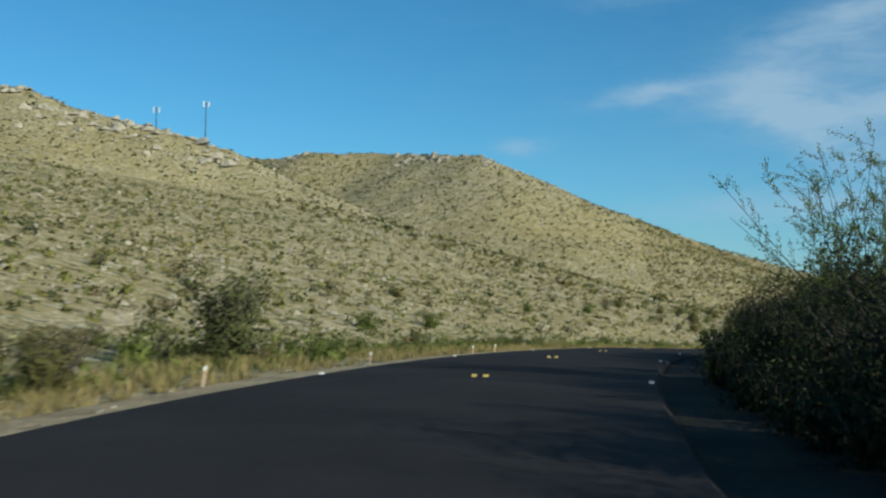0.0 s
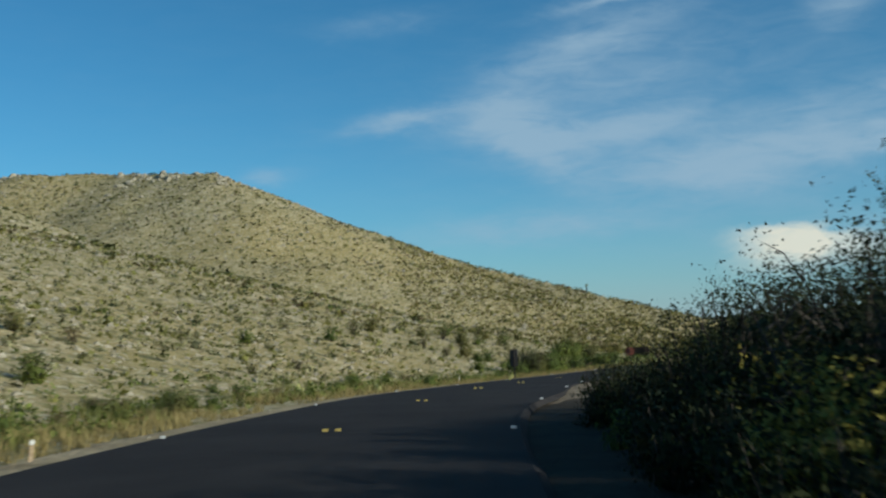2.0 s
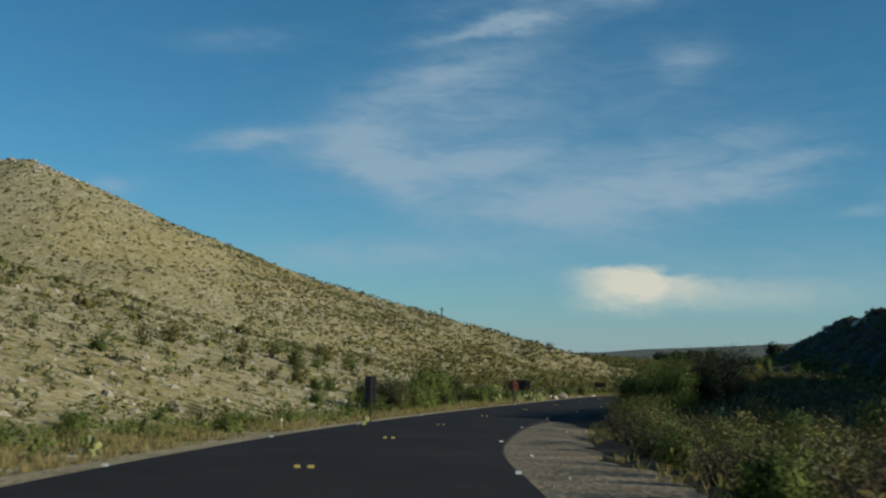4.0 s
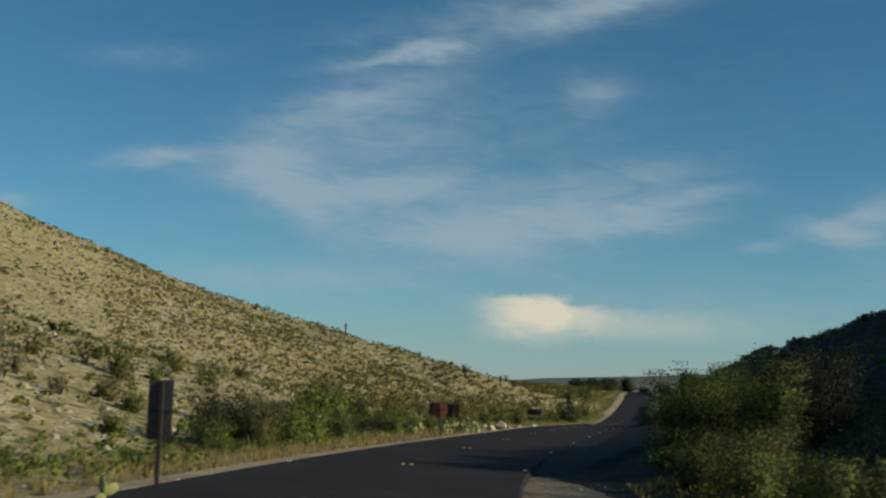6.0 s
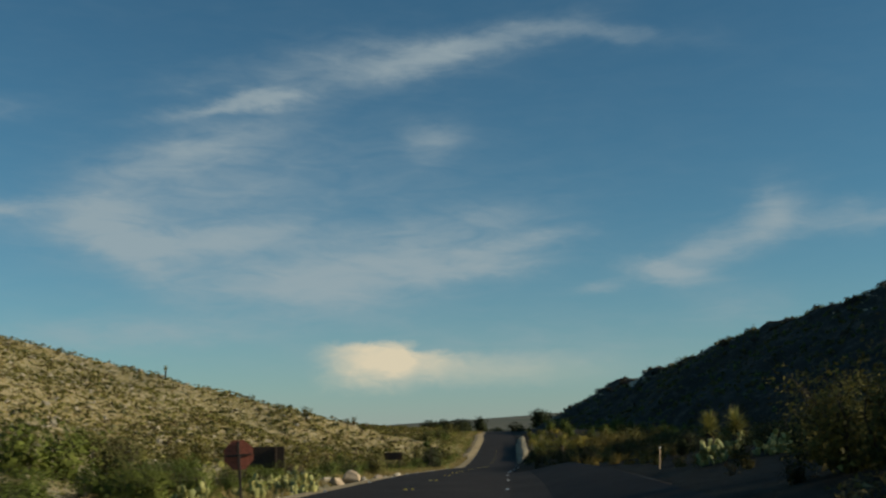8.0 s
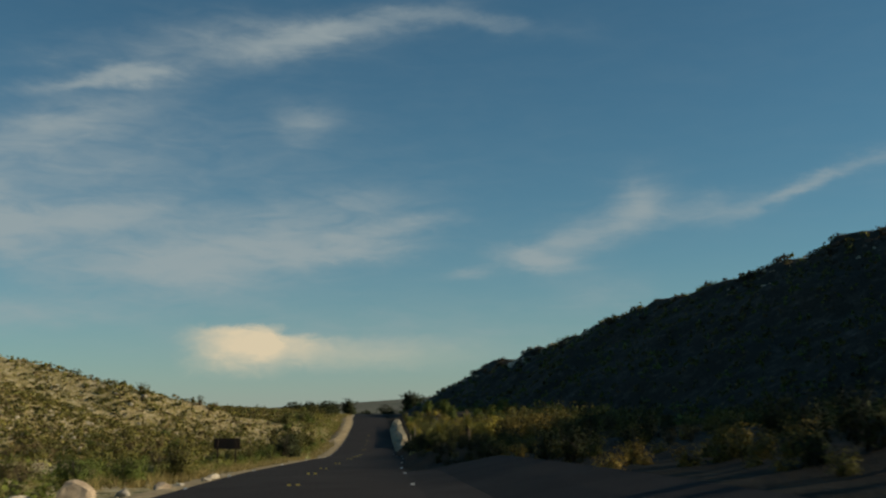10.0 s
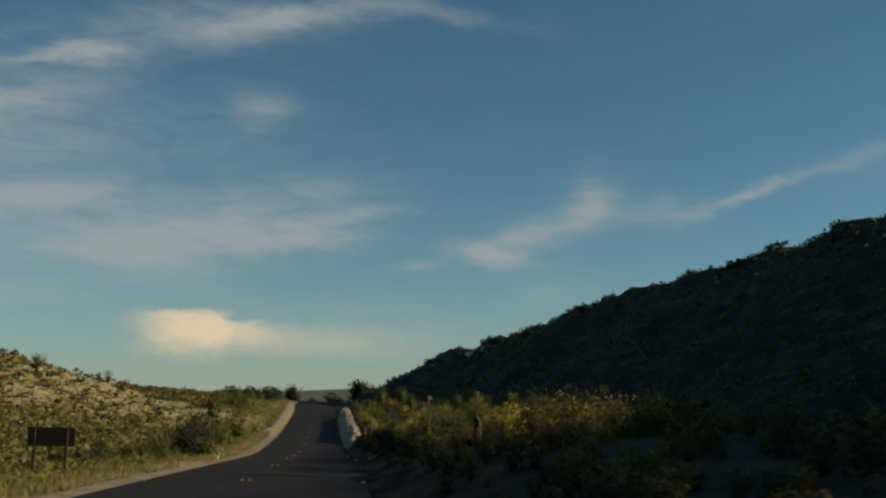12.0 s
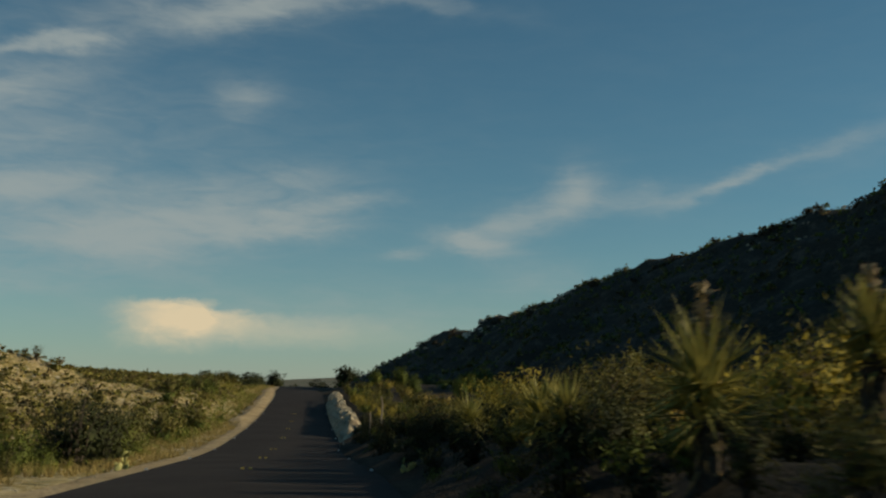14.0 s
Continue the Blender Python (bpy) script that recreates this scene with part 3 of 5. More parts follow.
def strip(name, offsets, lifts, mat, label, category, rag=0.0, span=(0, None), seed=1, edges=(0, -1), lumps=0.0, taper=0):
    """A strip that follows the road, with a cross-section given by offsets to the right and heights."""
    pts, right = ROAD[span[0]:span[1]], RIGHT[span[0]:span[1]]
    n, m = len(pts), len(offsets)
    ends = np.clip(np.minimum(np.arange(n), n - 1 - np.arange(n)) / taper, 0, 1) if taper else np.ones(n)
    ends = ends * ends * (3 - 2 * ends)
    inner = min(offsets, key=abs)
    v = np.empty((n, m, 3))
    for j, (o, l) in enumerate(zip(offsets, lifts)):
        w = o + (rag * vnoise(STATION[span[0]:span[1]] / 2.3, np.full(n, j * 3.7), seed) if rag and j in [e % m for e in edges] else 0)
        w = inner + (w - inner) * (0.25 + 0.75 * ends) + (EDGE[span[0]:span[1], 1] if o > 0 else -EDGE[span[0]:span[1], 0]) * min(1.0, abs(o) / HALF)
        v[:, j, :2] = pts[:, :2] + right * np.asarray(w).reshape(-1, 1)
        v[:, j, 2] = pts[:, 2] + l * ends - 0.17 * (1 - ends) + (lumps * fbm(STATION[span[0]:span[1]] + 9 * j, np.full(n, j * 5.3), 2.6, 3, seed) if lumps and 0 < j < m - 1 else 0)
    i = (np.arange(n - 1)[:, None] * m + np.arange(m - 1)[None, :]).ravel()
    f = np.stack([i, i + 1, i + m + 1, i + m], -1)
    ob = new(name, mesh_data(name, v.reshape(-1, 3), f, mat, lumps > 0))
    return tagged(ob, label, category, kind="structure")


build_ground()
strip("road", (-HALF - 0.12, -HALF, -1.6, 0, 1.6, HALF, HALF + 0.12), (-0.12, 0.0, 0.025, 0.04, 0.025, 0.0, -0.12), ASPHALT, "freshly paved black asphalt two-lane road", "road", 0.05, seed=4)
strip("shoulder", (-HALF - 1.5, -HALF - 0.9, -HALF - 0.02), (-0.16, -0.055, -0.045), SHOULDER, "narrow tan gravel shoulder beside the asphalt", "shoulder", 0.35, seed=5, edges=(0,))
_i = [int(np.argmin(np.abs(ROAD[:, 1] - v))) for v in (104, 168, 226, 290, 240, 350, 58, 108)]
strip("turnout", (HALF - 0.05, 4.4, 5.6, 6.6, 7.5), (-0.004, 0.08, 0.36, 0.55, 0.3), ASPHALT, "paved turnout beside the road, black asphalt", "turnout", 0.9, (_i[0], _i[1]), seed=8, edges=(-1,), taper=7)
strip("gravel_bank", (HALF + 0.03, 3.5, 3.8, 4.15, 4.5, 5.2), (-0.04, 0.25, 0.6, 0.92, 1.0, 0.6), PALE_GRAVEL, "pale limestone rubble bank beside the road", "gravel bank", 0.5, (_i[2], _i[3]), seed=9, edges=(-1,), lumps=0.3, taper=10)
strip("cut_bank", (-5.4, -5.0, -4.6, -4.2, -3.6), (-0.02, 0.1, 0.1, 0.03, -0.04), SHOULDER, "bare tan dirt cut bank beside the road", "dirt bank", 0.4, (_i[4], _i[5]), seed=10, edges=(0, 1), lumps=0.07, taper=14)
strip("shoulder", (HALF + 0.02, HALF + 0.9, HALF + 1.9, HALF + 2.9), (-0.045, -0.05, -0.06, -0.22), DIRT, "brown dirt shoulder widening beside the asphalt", "shoulder", 0.9, (_i[6], _i[7]), seed=6, edges=(-1, -2), lumps=0.03, taper=6)


def at_road(station_y, side):
    """A ground point beside the road: the road point at that y, moved to the right by side metres."""
    k = int(np.argmin(np.abs(ROAD[:, 1] - station_y)))
    p = ROAD[k, :2] + RIGHT[k] * side
    return float(p[0]), float(p[1])


def zat(x, y):
    return float(height(x, y)[0])


# ---- plants ----
def tube(path, r0, r1, sides=5):
    """A tapered tube along a list of points: vertices and faces."""
    p = np.array(path, float)
    t = np.gradient(p, axis=0)
    t /= np.linalg.norm(t, axis=1)[:, None] + 1e-9
    up = np.where(np.abs(t[:, 2:3]) > 0.9, [[1.0, 0, 0]], [[0, 0, 1.0]])
    u = np.cross(t, up)
    u /= np.linalg.norm(u, axis=1)[:, None] + 1e-9
    w = np.cross(t, u)
    a = np.arange(sides) * 2 * math.pi / sides
    r = np.linspace(r0, r1, len(p))[:, None, None]
    v = p[:, None, :] + r * (np.cos(a)[None, :, None] * u[:, None, :] + np.sin(a)[None, :, None] * w[:, None, :])
    f = []
    for i in range(len(p) - 1):
        for k in range(sides):
            k2 = (k + 1) % sides
            f.append((i * sides + k, i * sides + k2, (i + 1) * sides + k2, (i + 1) * sides + k))
    return v.reshape(-1, 3), f


def joined(pieces):
    vs, fs, n = [], [], 0
    for v, f in pieces:
        v = np.asarray(v, float)
        fs.extend([tuple(int(i) + n for i in q) for q in f])
        if n:
            old = np.vstack(vs)
            near = int(np.argmin(((old - v[0]) ** 2).sum(axis=1)))
            fs.append((near, n, n + 1))
        vs.append(v)
        n += len(v)
    return np.vstack(vs), fs


def leaves(centres, size, rng, aspect=0.5, up=0.0):
    """Pointed leaf sprays, one triangle each, at the centres."""
    n = len(centres)
    a = rng.normal(size=(n, 3))
    a[:, 2] += up
    a /= np.linalg.norm(a, axis=1)[:, None] + 1e-9
    b = np.cross(a, rng.normal(size=(n, 3)))
    b /= np.linalg.norm(b, axis=1)[:, None] + 1e-9
    s = size * rng.uniform(0.55, 1.35, (n, 1))
    v = np.stack([centres - a * s * 0.45 - b * s * aspect * 0.52, centres - a * s * 0.45 + b * s * aspect * 0.52, centres + a * s * 0.6], 1)
    i = np.arange(n) * 3
    f = np.stack([i, i + 1, i + 2], -1)
    return v.reshape(-1, 3), f


def make_shrub(seed, h, w, n_leaf, leaf, mat, name="shrub", stems=7, stem_mat=None, bare=0.25, aspect=0.62, sparse=0.0, lite=0):
    """A many-stemmed shrub: crooked stems from one base, and a lumpy crown of small leaf sprays with gaps."""
    rng = np.random.default_rng(seed)
    root = new(name)
    wood, tips = [], []
    for k in range(stems):
        ang = k * 2.4 + rng.uniform(-0.5, 0.5)
        out = w * 0.5 * rng.uniform(0.3, 0.85)
        top = h * rng.uniform(0.55, 0.9)
        p = [(0.06 * math.cos(ang), 0.06 * math.sin(ang), -0.25)]
        for t in (0.3, 0.6, 1.0):
            p.append((out * t ** 1.2 * math.cos(ang) + rng.normal() * 0.05 * w, out * t ** 1.2 * math.sin(ang) + rng.normal() * 0.05 * w, top * t))
        wood.append(tube(p, 0.022 * h + 0.008, 0.005, 3 if lite else 4))
        tips.append(p[-1])
        for twig in range(5):
            q = np.array(p[1]) + (np.array(p[3]) - np.array(p[1])) * rng.uniform(0.1, 0.9)
            side = np.clip(rng.normal(size=3), -1.1, 1.1)
            e = q + np.array([side[0] * 0.18 * w, side[1] * 0.18 * w, abs(side[2]) * 0.16 * h + 0.06 * h])
            if twig < (3, 1, 0)[lite]:
                wood.append(tube([q, (q + e) / 2 + rng.normal(size=3) * 0.02 * h, e], 0.006 * h + 0.002, 0.002, 3))
            tips.append(tuple(e))
        for _ in range(3):
            q = np.array(p[1]) * rng.uniform(0.6, 1.5) + rng.normal(size=3) * np.array([0.1 * w, 0.1 * w, 0])
            tips.append((q[0], q[1], h * rng.uniform(0.05, 0.4)))
    if not sparse:
        for _ in range(6 * stems):
            a, e, r = rng.uniform(0, 2 * math.pi), rng.uniform(0.02, 1.0), rng.uniform(0.55, 1.0)
            k = math.sqrt(1 - e * e * 0.9)
            tips.append((0.43 * w * r * k * math.cos(a), 0.43 * w * r * k * math.sin(a), h * (0.06 + 0.8 * e * r)))
    tips = np.array(tips)
    tips[:, 2] = np.minimum(tips[:, 2], h * 0.95)
    pick = tips[rng.integers(0, len(tips), n_leaf)]
    spread = np.array([0.066 * w, 0.066 * w, 0.06 * h])
    c = pick + np.clip(rng.normal(size=(n_leaf, 3)), -1.05, 1.05) * spread * 1.1
    core = 0 if sparse else n_leaf // 5
    c[:core] *= rng.uniform(0.45, 0.8, (core, 1))
    low = c[:, 2] < h * bare * 0.4
    c[low, 2] = h * bare * 0.4 + rng.uniform(0, 0.3, low.sum()) * h
    if sparse:
        keep = vnoise(c[:, 0] * 3 / w + 7, c[:, 2] * 3 / h + c[:, 1] * 2 / w, seed) > sparse - 0.5
        c = c[keep]
    size = np.full((len(c), 1), leaf)
    size[:core] *= 2.3
    v, f = leaves(c, size, rng, aspect, 0.3)
    part("trunk", mesh_data(name + "_trunk", *joined(wood), stem_mat or BARK), root)
    part("crown", crown_data(name + "_crown", v, f, c / np.array([w, w, h]) - np.array([0, 0, 0.3]), mat), root)
    return root


def make_feathery(seed, h, w, mat, name="feathery_tree"):
    """An open, thin-twigged tree through which the sky shows: many rising wands with short leaf sprays along them."""
    rng = np.random.default_rng(seed)
    root = new(name)
    wood, cs = [], []
    for k in range(30):
        ang = k * 2.4 + rng.uniform(-0.4, 0.4)
        out = w * 0.5 * rng.uniform(0.25, 1.0)
        top = h * rng.uniform(0.65, 1.0)
        p = [np.array((rng.normal() * 0.1, rng.normal() * 0.1, -0.2))]
        for t in (0.2, 0.45, 0.7, 1.0):
            p.append(np.array((out * t ** 1.3 * math.cos(ang), out * t ** 1.3 * math.sin(ang), top * t)) + rng.normal(size=3) * 0.025 * h)
        wood.append(tube(p, 0.022, 0.005, 5))
        for _ in range(15):
            t = rng.uniform(0.3, 1.0) * 4
            j = min(3, int(t))
            q = p[j] + (p[j + 1] - p[j]) * (t - j)
            d = np.array([math.cos(ang) * 0.5 + rng.normal() * 0.6, math.sin(ang) * 0.5 + rng.normal() * 0.6, abs(rng.normal()) * 0.5 + 0.25])
            e = q + d / np.linalg.norm(d) * rng.uniform(0.35, 0.95) * h / 6
            m = (q + e) / 2 + rng.normal(size=3) * 0.05
            wood.append(tube([q, m, e], 0.007, 0.002, 3))
            for s in rng.uniform(0.2, 1.08, 44):
                cs.append(q + (e - q) * s + rng.normal(size=3) * 0.04)
    v, f = leaves(np.array(cs), 0.064, rng, 0.42, 0.4)
    part("trunk", mesh_data(name + "_trunk", *joined(wood), BARK), root)
    part("crown", mesh_data(name + "_crown", v, f, mat), root)
    return root


def make_yucca(seed, h, stalk=True, trunk=0.8, blade=0.75, n=230):
    """A yucca: shaggy trunk, a rosette of stiff sword blades, a skirt of dead ones, and a cream flower spike."""
    rng = np.random.default_rng(seed)
    root = new("yucca")
    part("trunk", mesh_data("yucca_trunk", *tube([(0, 0, -0.2), (0.03, 0, trunk * 0.5), (0, 0.04, trunk), (0, 0.03, trunk + 0.35)], 0.16, 0.09, 9), BARK), root)

    for count, lo, hi, length, name, mat in ((n, -28, 78, blade, "blade", YUCCA_LEAF), (60, -82, -40, blade * 0.6, "dead_blade", LEAF_DRY)):
        me = mesh_data("yucca_" + name, [(0, -0.018, 0), (0, 0.018, 0), (0.42, 0.028, 0), (0.42, 0, -0.014), (0.42, -0.028, 0), (1.0, 0, -0.04)],
                       [(0, 1, 2, 3), (0, 3, 4), (3, 2, 5), (4, 3, 5)], mat)
        for _ in range(count):
            e = rng.uniform(lo, hi)
            s = length * rng.uniform(0.75, 1.1)
            part(name, me, root, m=pose(0, 0.02, trunk + rng.uniform(-0.12, 0.3) - (0.5 * rng.uniform(0, 1) if name == "dead_blade" else 0), 0, -e, rng.uniform(0, 360)) @ Matrix.Diagonal((s, 1, s, 1)))
    if stalk:
        top = h
        part("flower_stalk", mesh_data("yucca_stalk", *tube([(0, 0.03, trunk + 0.2), (0.03, 0.02, (trunk + top) / 2), (0.02, 0.05, top)], 0.035, 0.012, 6), STRAW), root)
        c = np.stack([rng.normal(0.02, 0.08, 110), rng.normal(0.04, 0.08, 110), top - 0.6 * rng.uniform(0, 1, 110) ** 1.2], -1)
        c[:, :2] = (c[:, :2] - 0.03) * (0.35 + 1.2 * (top - c[:, 2:3]))  + 0.03
        v, f = leaves(c, 0.06, rng, 0.6)
        petals = [(v[k:k + 3], [(0, 1, 2)]) for k in range(0, len(v), 3)]
        part("flower_head", mesh_data("yucca_flowers", *joined(petals), CREAM), root)
    return root


def make_cactus(seed, n_pads, w, h):
    """A prickly pear: flat oval pads growing out of one another, each a piece of its own."""
    rng = np.random.default_rng(seed)
    root = new("prickly_pear")
    bm = bmesh.new()
    bmesh.ops.create_uvsphere(bm, u_segments=10, v_segments=6, radius=1.0)
    for v in bm.verts:
        k = 1.0 + 0.12 * v.co.z
        v.co = Vector((v.co.x * 0.08 * k, v.co.y * 0.018, 0.11 + v.co.z * 0.11))
    pad = from_bm("cactus_pad", bm, CACTUS, True)
    tips = [Matrix.Translation((rng.normal() * w * 0.25, rng.normal() * w * 0.25, -0.05)) for _ in range(max(3, n_pads // 6))]
    made = 0
    while made < n_pads:
        base = tips[rng.integers(0, len(tips))]
        lean = Matrix.Rotation(rng.normal() * 0.55, 4, "Y") @ Matrix.Rotation(rng.normal() * 0.4, 4, "X") @ Matrix.Rotation(rng.uniform(0, 6.28), 4, "Z")
        m = base @ lean @ Matrix.Scale(rng.uniform(0.8, 1.25), 4)
        q = m.translation
        if q.z > h - 0.2 or abs(q.x) > w * 0.5 or abs(q.y) > w * 0.5 or q.z < -0.1:
            tips.append(Matrix.Translation((rng.normal() * w * 0.25, rng.normal() * w * 0.25, -0.05)))
            q = tips[-1].translation
            m = tips[-1] @ lean
        part("pad", pad, root, m=m)
        tips.append(Matrix.Translation((m @ Vector((0, 0, 0.20)))))
        made += 1
    return root


def make_rock(seed, sx, sy, sz, mat=LIMESTONE, name="rock"):
    rng = np.random.default_rng(seed)
    bm = bmesh.new()
    bmesh.ops.create_icosphere(bm, subdivisions=3, radius=1.0)
    cuts = [(Vector(rng.normal(size=3)).normalized(), rng.uniform(0.4, 0.72)) for _ in range(13)]
    off = Vector(rng.uniform(-50, 50, 3))
    for v in bm.verts:
        p = v.co.copy()
        for n, d in cuts:
            over = p.dot(n) - d
            if over > 0:
                p -= n * over
        p *= 1 + 0.06 * noise.noise(p * 2.5 + off)
        v.co = Vector((p.x * sx, p.y * sy, p.z * sz))
    return from_bm(name, bm, mat, False)


def settle(x, y, rz, scale=1.0, sink=0.0):
    s = scale if isinstance(scale, tuple) else (scale, scale, scale)
    return pose(x, y, zat(x, y) - sink, 0, 0, rz) @ Matrix.Diagonal((*s, 1))


def stuff(name, me, label, category):
    return tagged(new(name, me), label, category, kind="stuff")


# ---- plants: kinds, each built once and then copied ----
KINDS = {
    "juniper": (lambda s, q, g: make_shrub(s, 3.2, 3.4, int(4200 * q), 0.085 * g, LEAF_DARK, "juniper", stems=9, bare=0.12, lite=0 if q > 0.9 else 1 if q > 0.3 else 2), "dark green dense juniper bush beside the road", "bush"),
    "hedge": (lambda s, q, g: make_shrub(s, 3.0, 3.2, int(5000 * q), 0.07 * g, LEAF_DARK, "juniper", stems=11, bare=0.02, lite=0 if q > 0.9 else 1 if q > 0.3 else 2), "dark green dense juniper bush beside the road", "bush"),
    "sumac": (lambda s, q, g: make_shrub(s, 2.0, 2.6, int(3100 * q), 0.074 * g, LEAF_OLIVE, "sumac_bush", stems=9, bare=0.1, lite=0 if q > 0.9 else 1 if q > 0.3 else 2), "olive green rounded desert bush", "bush"),
    "green": (lambda s, q, g: make_shrub(s, 1.5, 2.1, int(2500 * q), 0.072 * g, LEAF_GREEN, "green_bush", stems=8, bare=0.08, lite=0 if q > 0.9 else 1 if q > 0.3 else 2), "fresh green leafy bush on the verge", "bush"),
    "brown": (lambda s, q, g: make_shrub(s, 1.4, 1.9, int(1900 * q), 0.075 * g, LEAF_DRY, "dry_bush", stems=11, bare=0.1, sparse=0.35, lite=0 if q > 0.9 else 1 if q > 0.3 else 2), "brown half-dry twiggy bush", "bush"),
    "sage": (lambda s, q, g: make_shrub(s, 0.75, 1.2, int(1300 * q), 0.065 * g, LEAF_GREY, "sage_bush", stems=8, bare=0.05, lite=0 if q > 0.9 else 1 if q > 0.3 else 2), "pale grey low sage bush", "bush"),
    "creosote": (lambda s, q, g: make_shrub(s, 1.7, 1.9, int(2200 * q), 0.07 * g, LEAF_OLIVE, "creosote_bush", stems=12, bare=0.12, sparse=0.35, lite=0 if q > 0.9 else 1 if q > 0.3 else 2), "thin olive creosote bush with bare stems", "bush"),
    "yellow": (lambda s, q, g: make_shrub(s, 1.5, 2.1, int(2500 * q), 0.07 * g, LEAF_YELLOW, "rabbitbrush", stems=9, bare=0.05, lite=0 if q > 0.9 else 1 if q > 0.3 else 2), "yellow-green rounded bush in the sun", "bush"),
    "ochre": (lambda s, q, g: make_shrub(s, 1.6, 2.2, int(2500 * q), 0.07 * g, LEAF_OCHRE, "dry_bush", stems=10, bare=0.05, lite=0 if q > 0.9 else 1 if q > 0.3 else 2), "ochre half-dry desert bush catching the sun", "bush"),
    "acacia": (lambda s, q, g: make_shrub(s, 2.9, 3.0, int(6000 * q), 0.08 * g, LEAF_MID, "acacia_tree", stems=7, bare=0.3), "small dark green tree with several thin limbs", "tree"),
    "mesquite": (lambda s, q, g: make_shrub(s, 3.0, 2.8, int(13000 * q), 0.066 * g, LEAF_GREEN, "mesquite_tree", stems=9, bare=0.08, lite=0 if q > 0.9 else 1 if q > 0.3 else 2), "small green mesquite tree with spreading crown", "tree"),
    "oak": (lambda s, q, g: make_shrub(s, 5.6, 6.6, int(9000 * q), 0.24 * g, LEAF_DARK, "oak_tree", stems=11, bare=0.02, lite=0 if q > 0.9 else 1 if q > 0.3 else 2), "distant dark green rounded tree", "tree"),
}
_made, _first, _variants = {}, {}, {"juniper": 4, "hedge": 3, "sumac": 4, "green": 4, "brown": 3, "sage": 3, "creosote": 4, "mesquite": 3, "oak": 3, "yellow": 3, "ochre": 3, "acacia": 2}
_turn = random.Random(7)


def plant(kind, x, y, scale=1.0, label=""):
    """One plant of a kind on the ground at x, y."""
    v = _turn.randrange(_variants[kind])
    make, text, cat = KINDS[kind]
    d = float(road_frame(x, y)[0][0])
    if kind == "acacia":
        pass
    elif kind == "oak" or abs(d) > 16 or y > 225:
        v += 200
    elif not (d > 0 and 92 < y < 120 and abs(d) < 13 and scale > 0.5) and (abs(d) > (14.0 if scale > 0.85 and 0 < d and 18 < y < 56 else 7.4 if d > 0 and y < 44 else 8.2) or scale < 0.58 or y > 205):
        v += 100
    if scale < 0.37 and v < 200:
        v = 200 + v % 100
    m = settle(x, y, _turn.uniform(0, 360), scale, 0.05)
    if (kind, v) not in _made:
        root = make(40 + 11 * v + len(kind), *((1.1, 0.86), (0.42, 1.3), (0.17, 1.9))[v // 100])
        tagged(root, text, cat, group=cat + "es of the roadside" if cat == "bush" else "")
        _made[kind, v] = root
        root.matrix_basis = m
        _first[kind, v] = scale
        ob = root
    else:
        ob = copy_thing(_made[kind, v], m @ Matrix.Scale(1.0 / _first[kind, v], 4))
    if label:
        ob["label"] = label
    return ob


def belt(y0, y1, d0, d1, n, kinds, s0, s1, seed):
    """A scatter of plants along the road between two stations and two offsets."""
    r = random.Random(seed)
    done = []
    for _ in range(n * 4):
        if len(done) >= n:
            break
        x, y = at_road(r.uniform(y0, y1), r.uniform(d0, d1))
        s = r.uniform(s0, s1)
        if any((x - a) ** 2 + (y - b) ** 2 < (0.75 * (s + c)) ** 2 for a, b, c in done):
            continue
        done.append((x, y, s))
        plant(r.choice(kinds), x, y, s)


# the first stretch: a tall hedge on the east side, low brush on the west verge
plant("acacia", -8.5, 25.8, 0.9, "small dark green tree standing behind the western verge")
plant("creosote", -10.1, 25.4, 0.9)
plant("sumac", -7.9, 15.5, 0.6)
plant("brown", -8.6, 17.5, 0.8)
plant("green", -9.6, 13.5, 0.75)
plant("sage", -7.2, 12.2, 0.85)
plant("sage", -7.9, 10.9, 0.9)
belt(8, 30, -11.5, -6.8, 12, ["green", "brown", "green", "sumac"], 0.4, 0.7, 21)
belt(24, 60, -9.5, -6.0, 34, ["green", "brown", "sumac", "green"], 0.28, 0.5, 22)
belt(56, 112, -10.5, -6.0, 34, ["green", "green", "green", "brown", "sage"], 0.3, 0.55, 23)
belt(20, 110, -24, -11, 26, ["green", "brown", "sage", "creosote", "sumac"], 0.45, 0.8, 24)

feathery = make_feathery(5, 6.2, 6.4, LEAF_GREEN)
tagged(feathery, "tall open feathery desert willow with thin twigs", "tree")
feathery.matrix_basis = settle(5.0, 20.6, 30, 0.75, 0.05)
feathery = make_feathery(8, 4.6, 4.4, LEAF_MID)
tagged(feathery, "dark open tree with bare crooked branches behind the hedge", "tree")
feathery.matrix_basis = settle(8.8, 39.6, 0, 0.72, 0.05)
plant("yellow", 4.7, 34.6, 0.95)
plant("yellow", 5.6, 36.0, 0.9)
belt(3, 46, 5.6, 6.8, 22, ["hedge", "sumac", "hedge"], 0.62, 0.8, 31)
belt(3, 47, 7.0, 9.5, 24, ["hedge", "juniper", "sumac"], 0.8, 1.0, 32)
belt(4, 50, 9.5, 14, 22, ["juniper", "hedge", "sumac"], 0.85, 1.15, 34)
belt(10, 52, 4.5, 5.3, 44, ["juniper", "green", "juniper"], 0.26, 0.42, 37)
belt(44, 54, 4.9, 6.6, 9, ["hedge", "juniper"], 0.36, 0.5, 36)
belt(26, 44, 5.0, 5.4, 6, ["green", "brown"], 0.4, 0.5, 35)
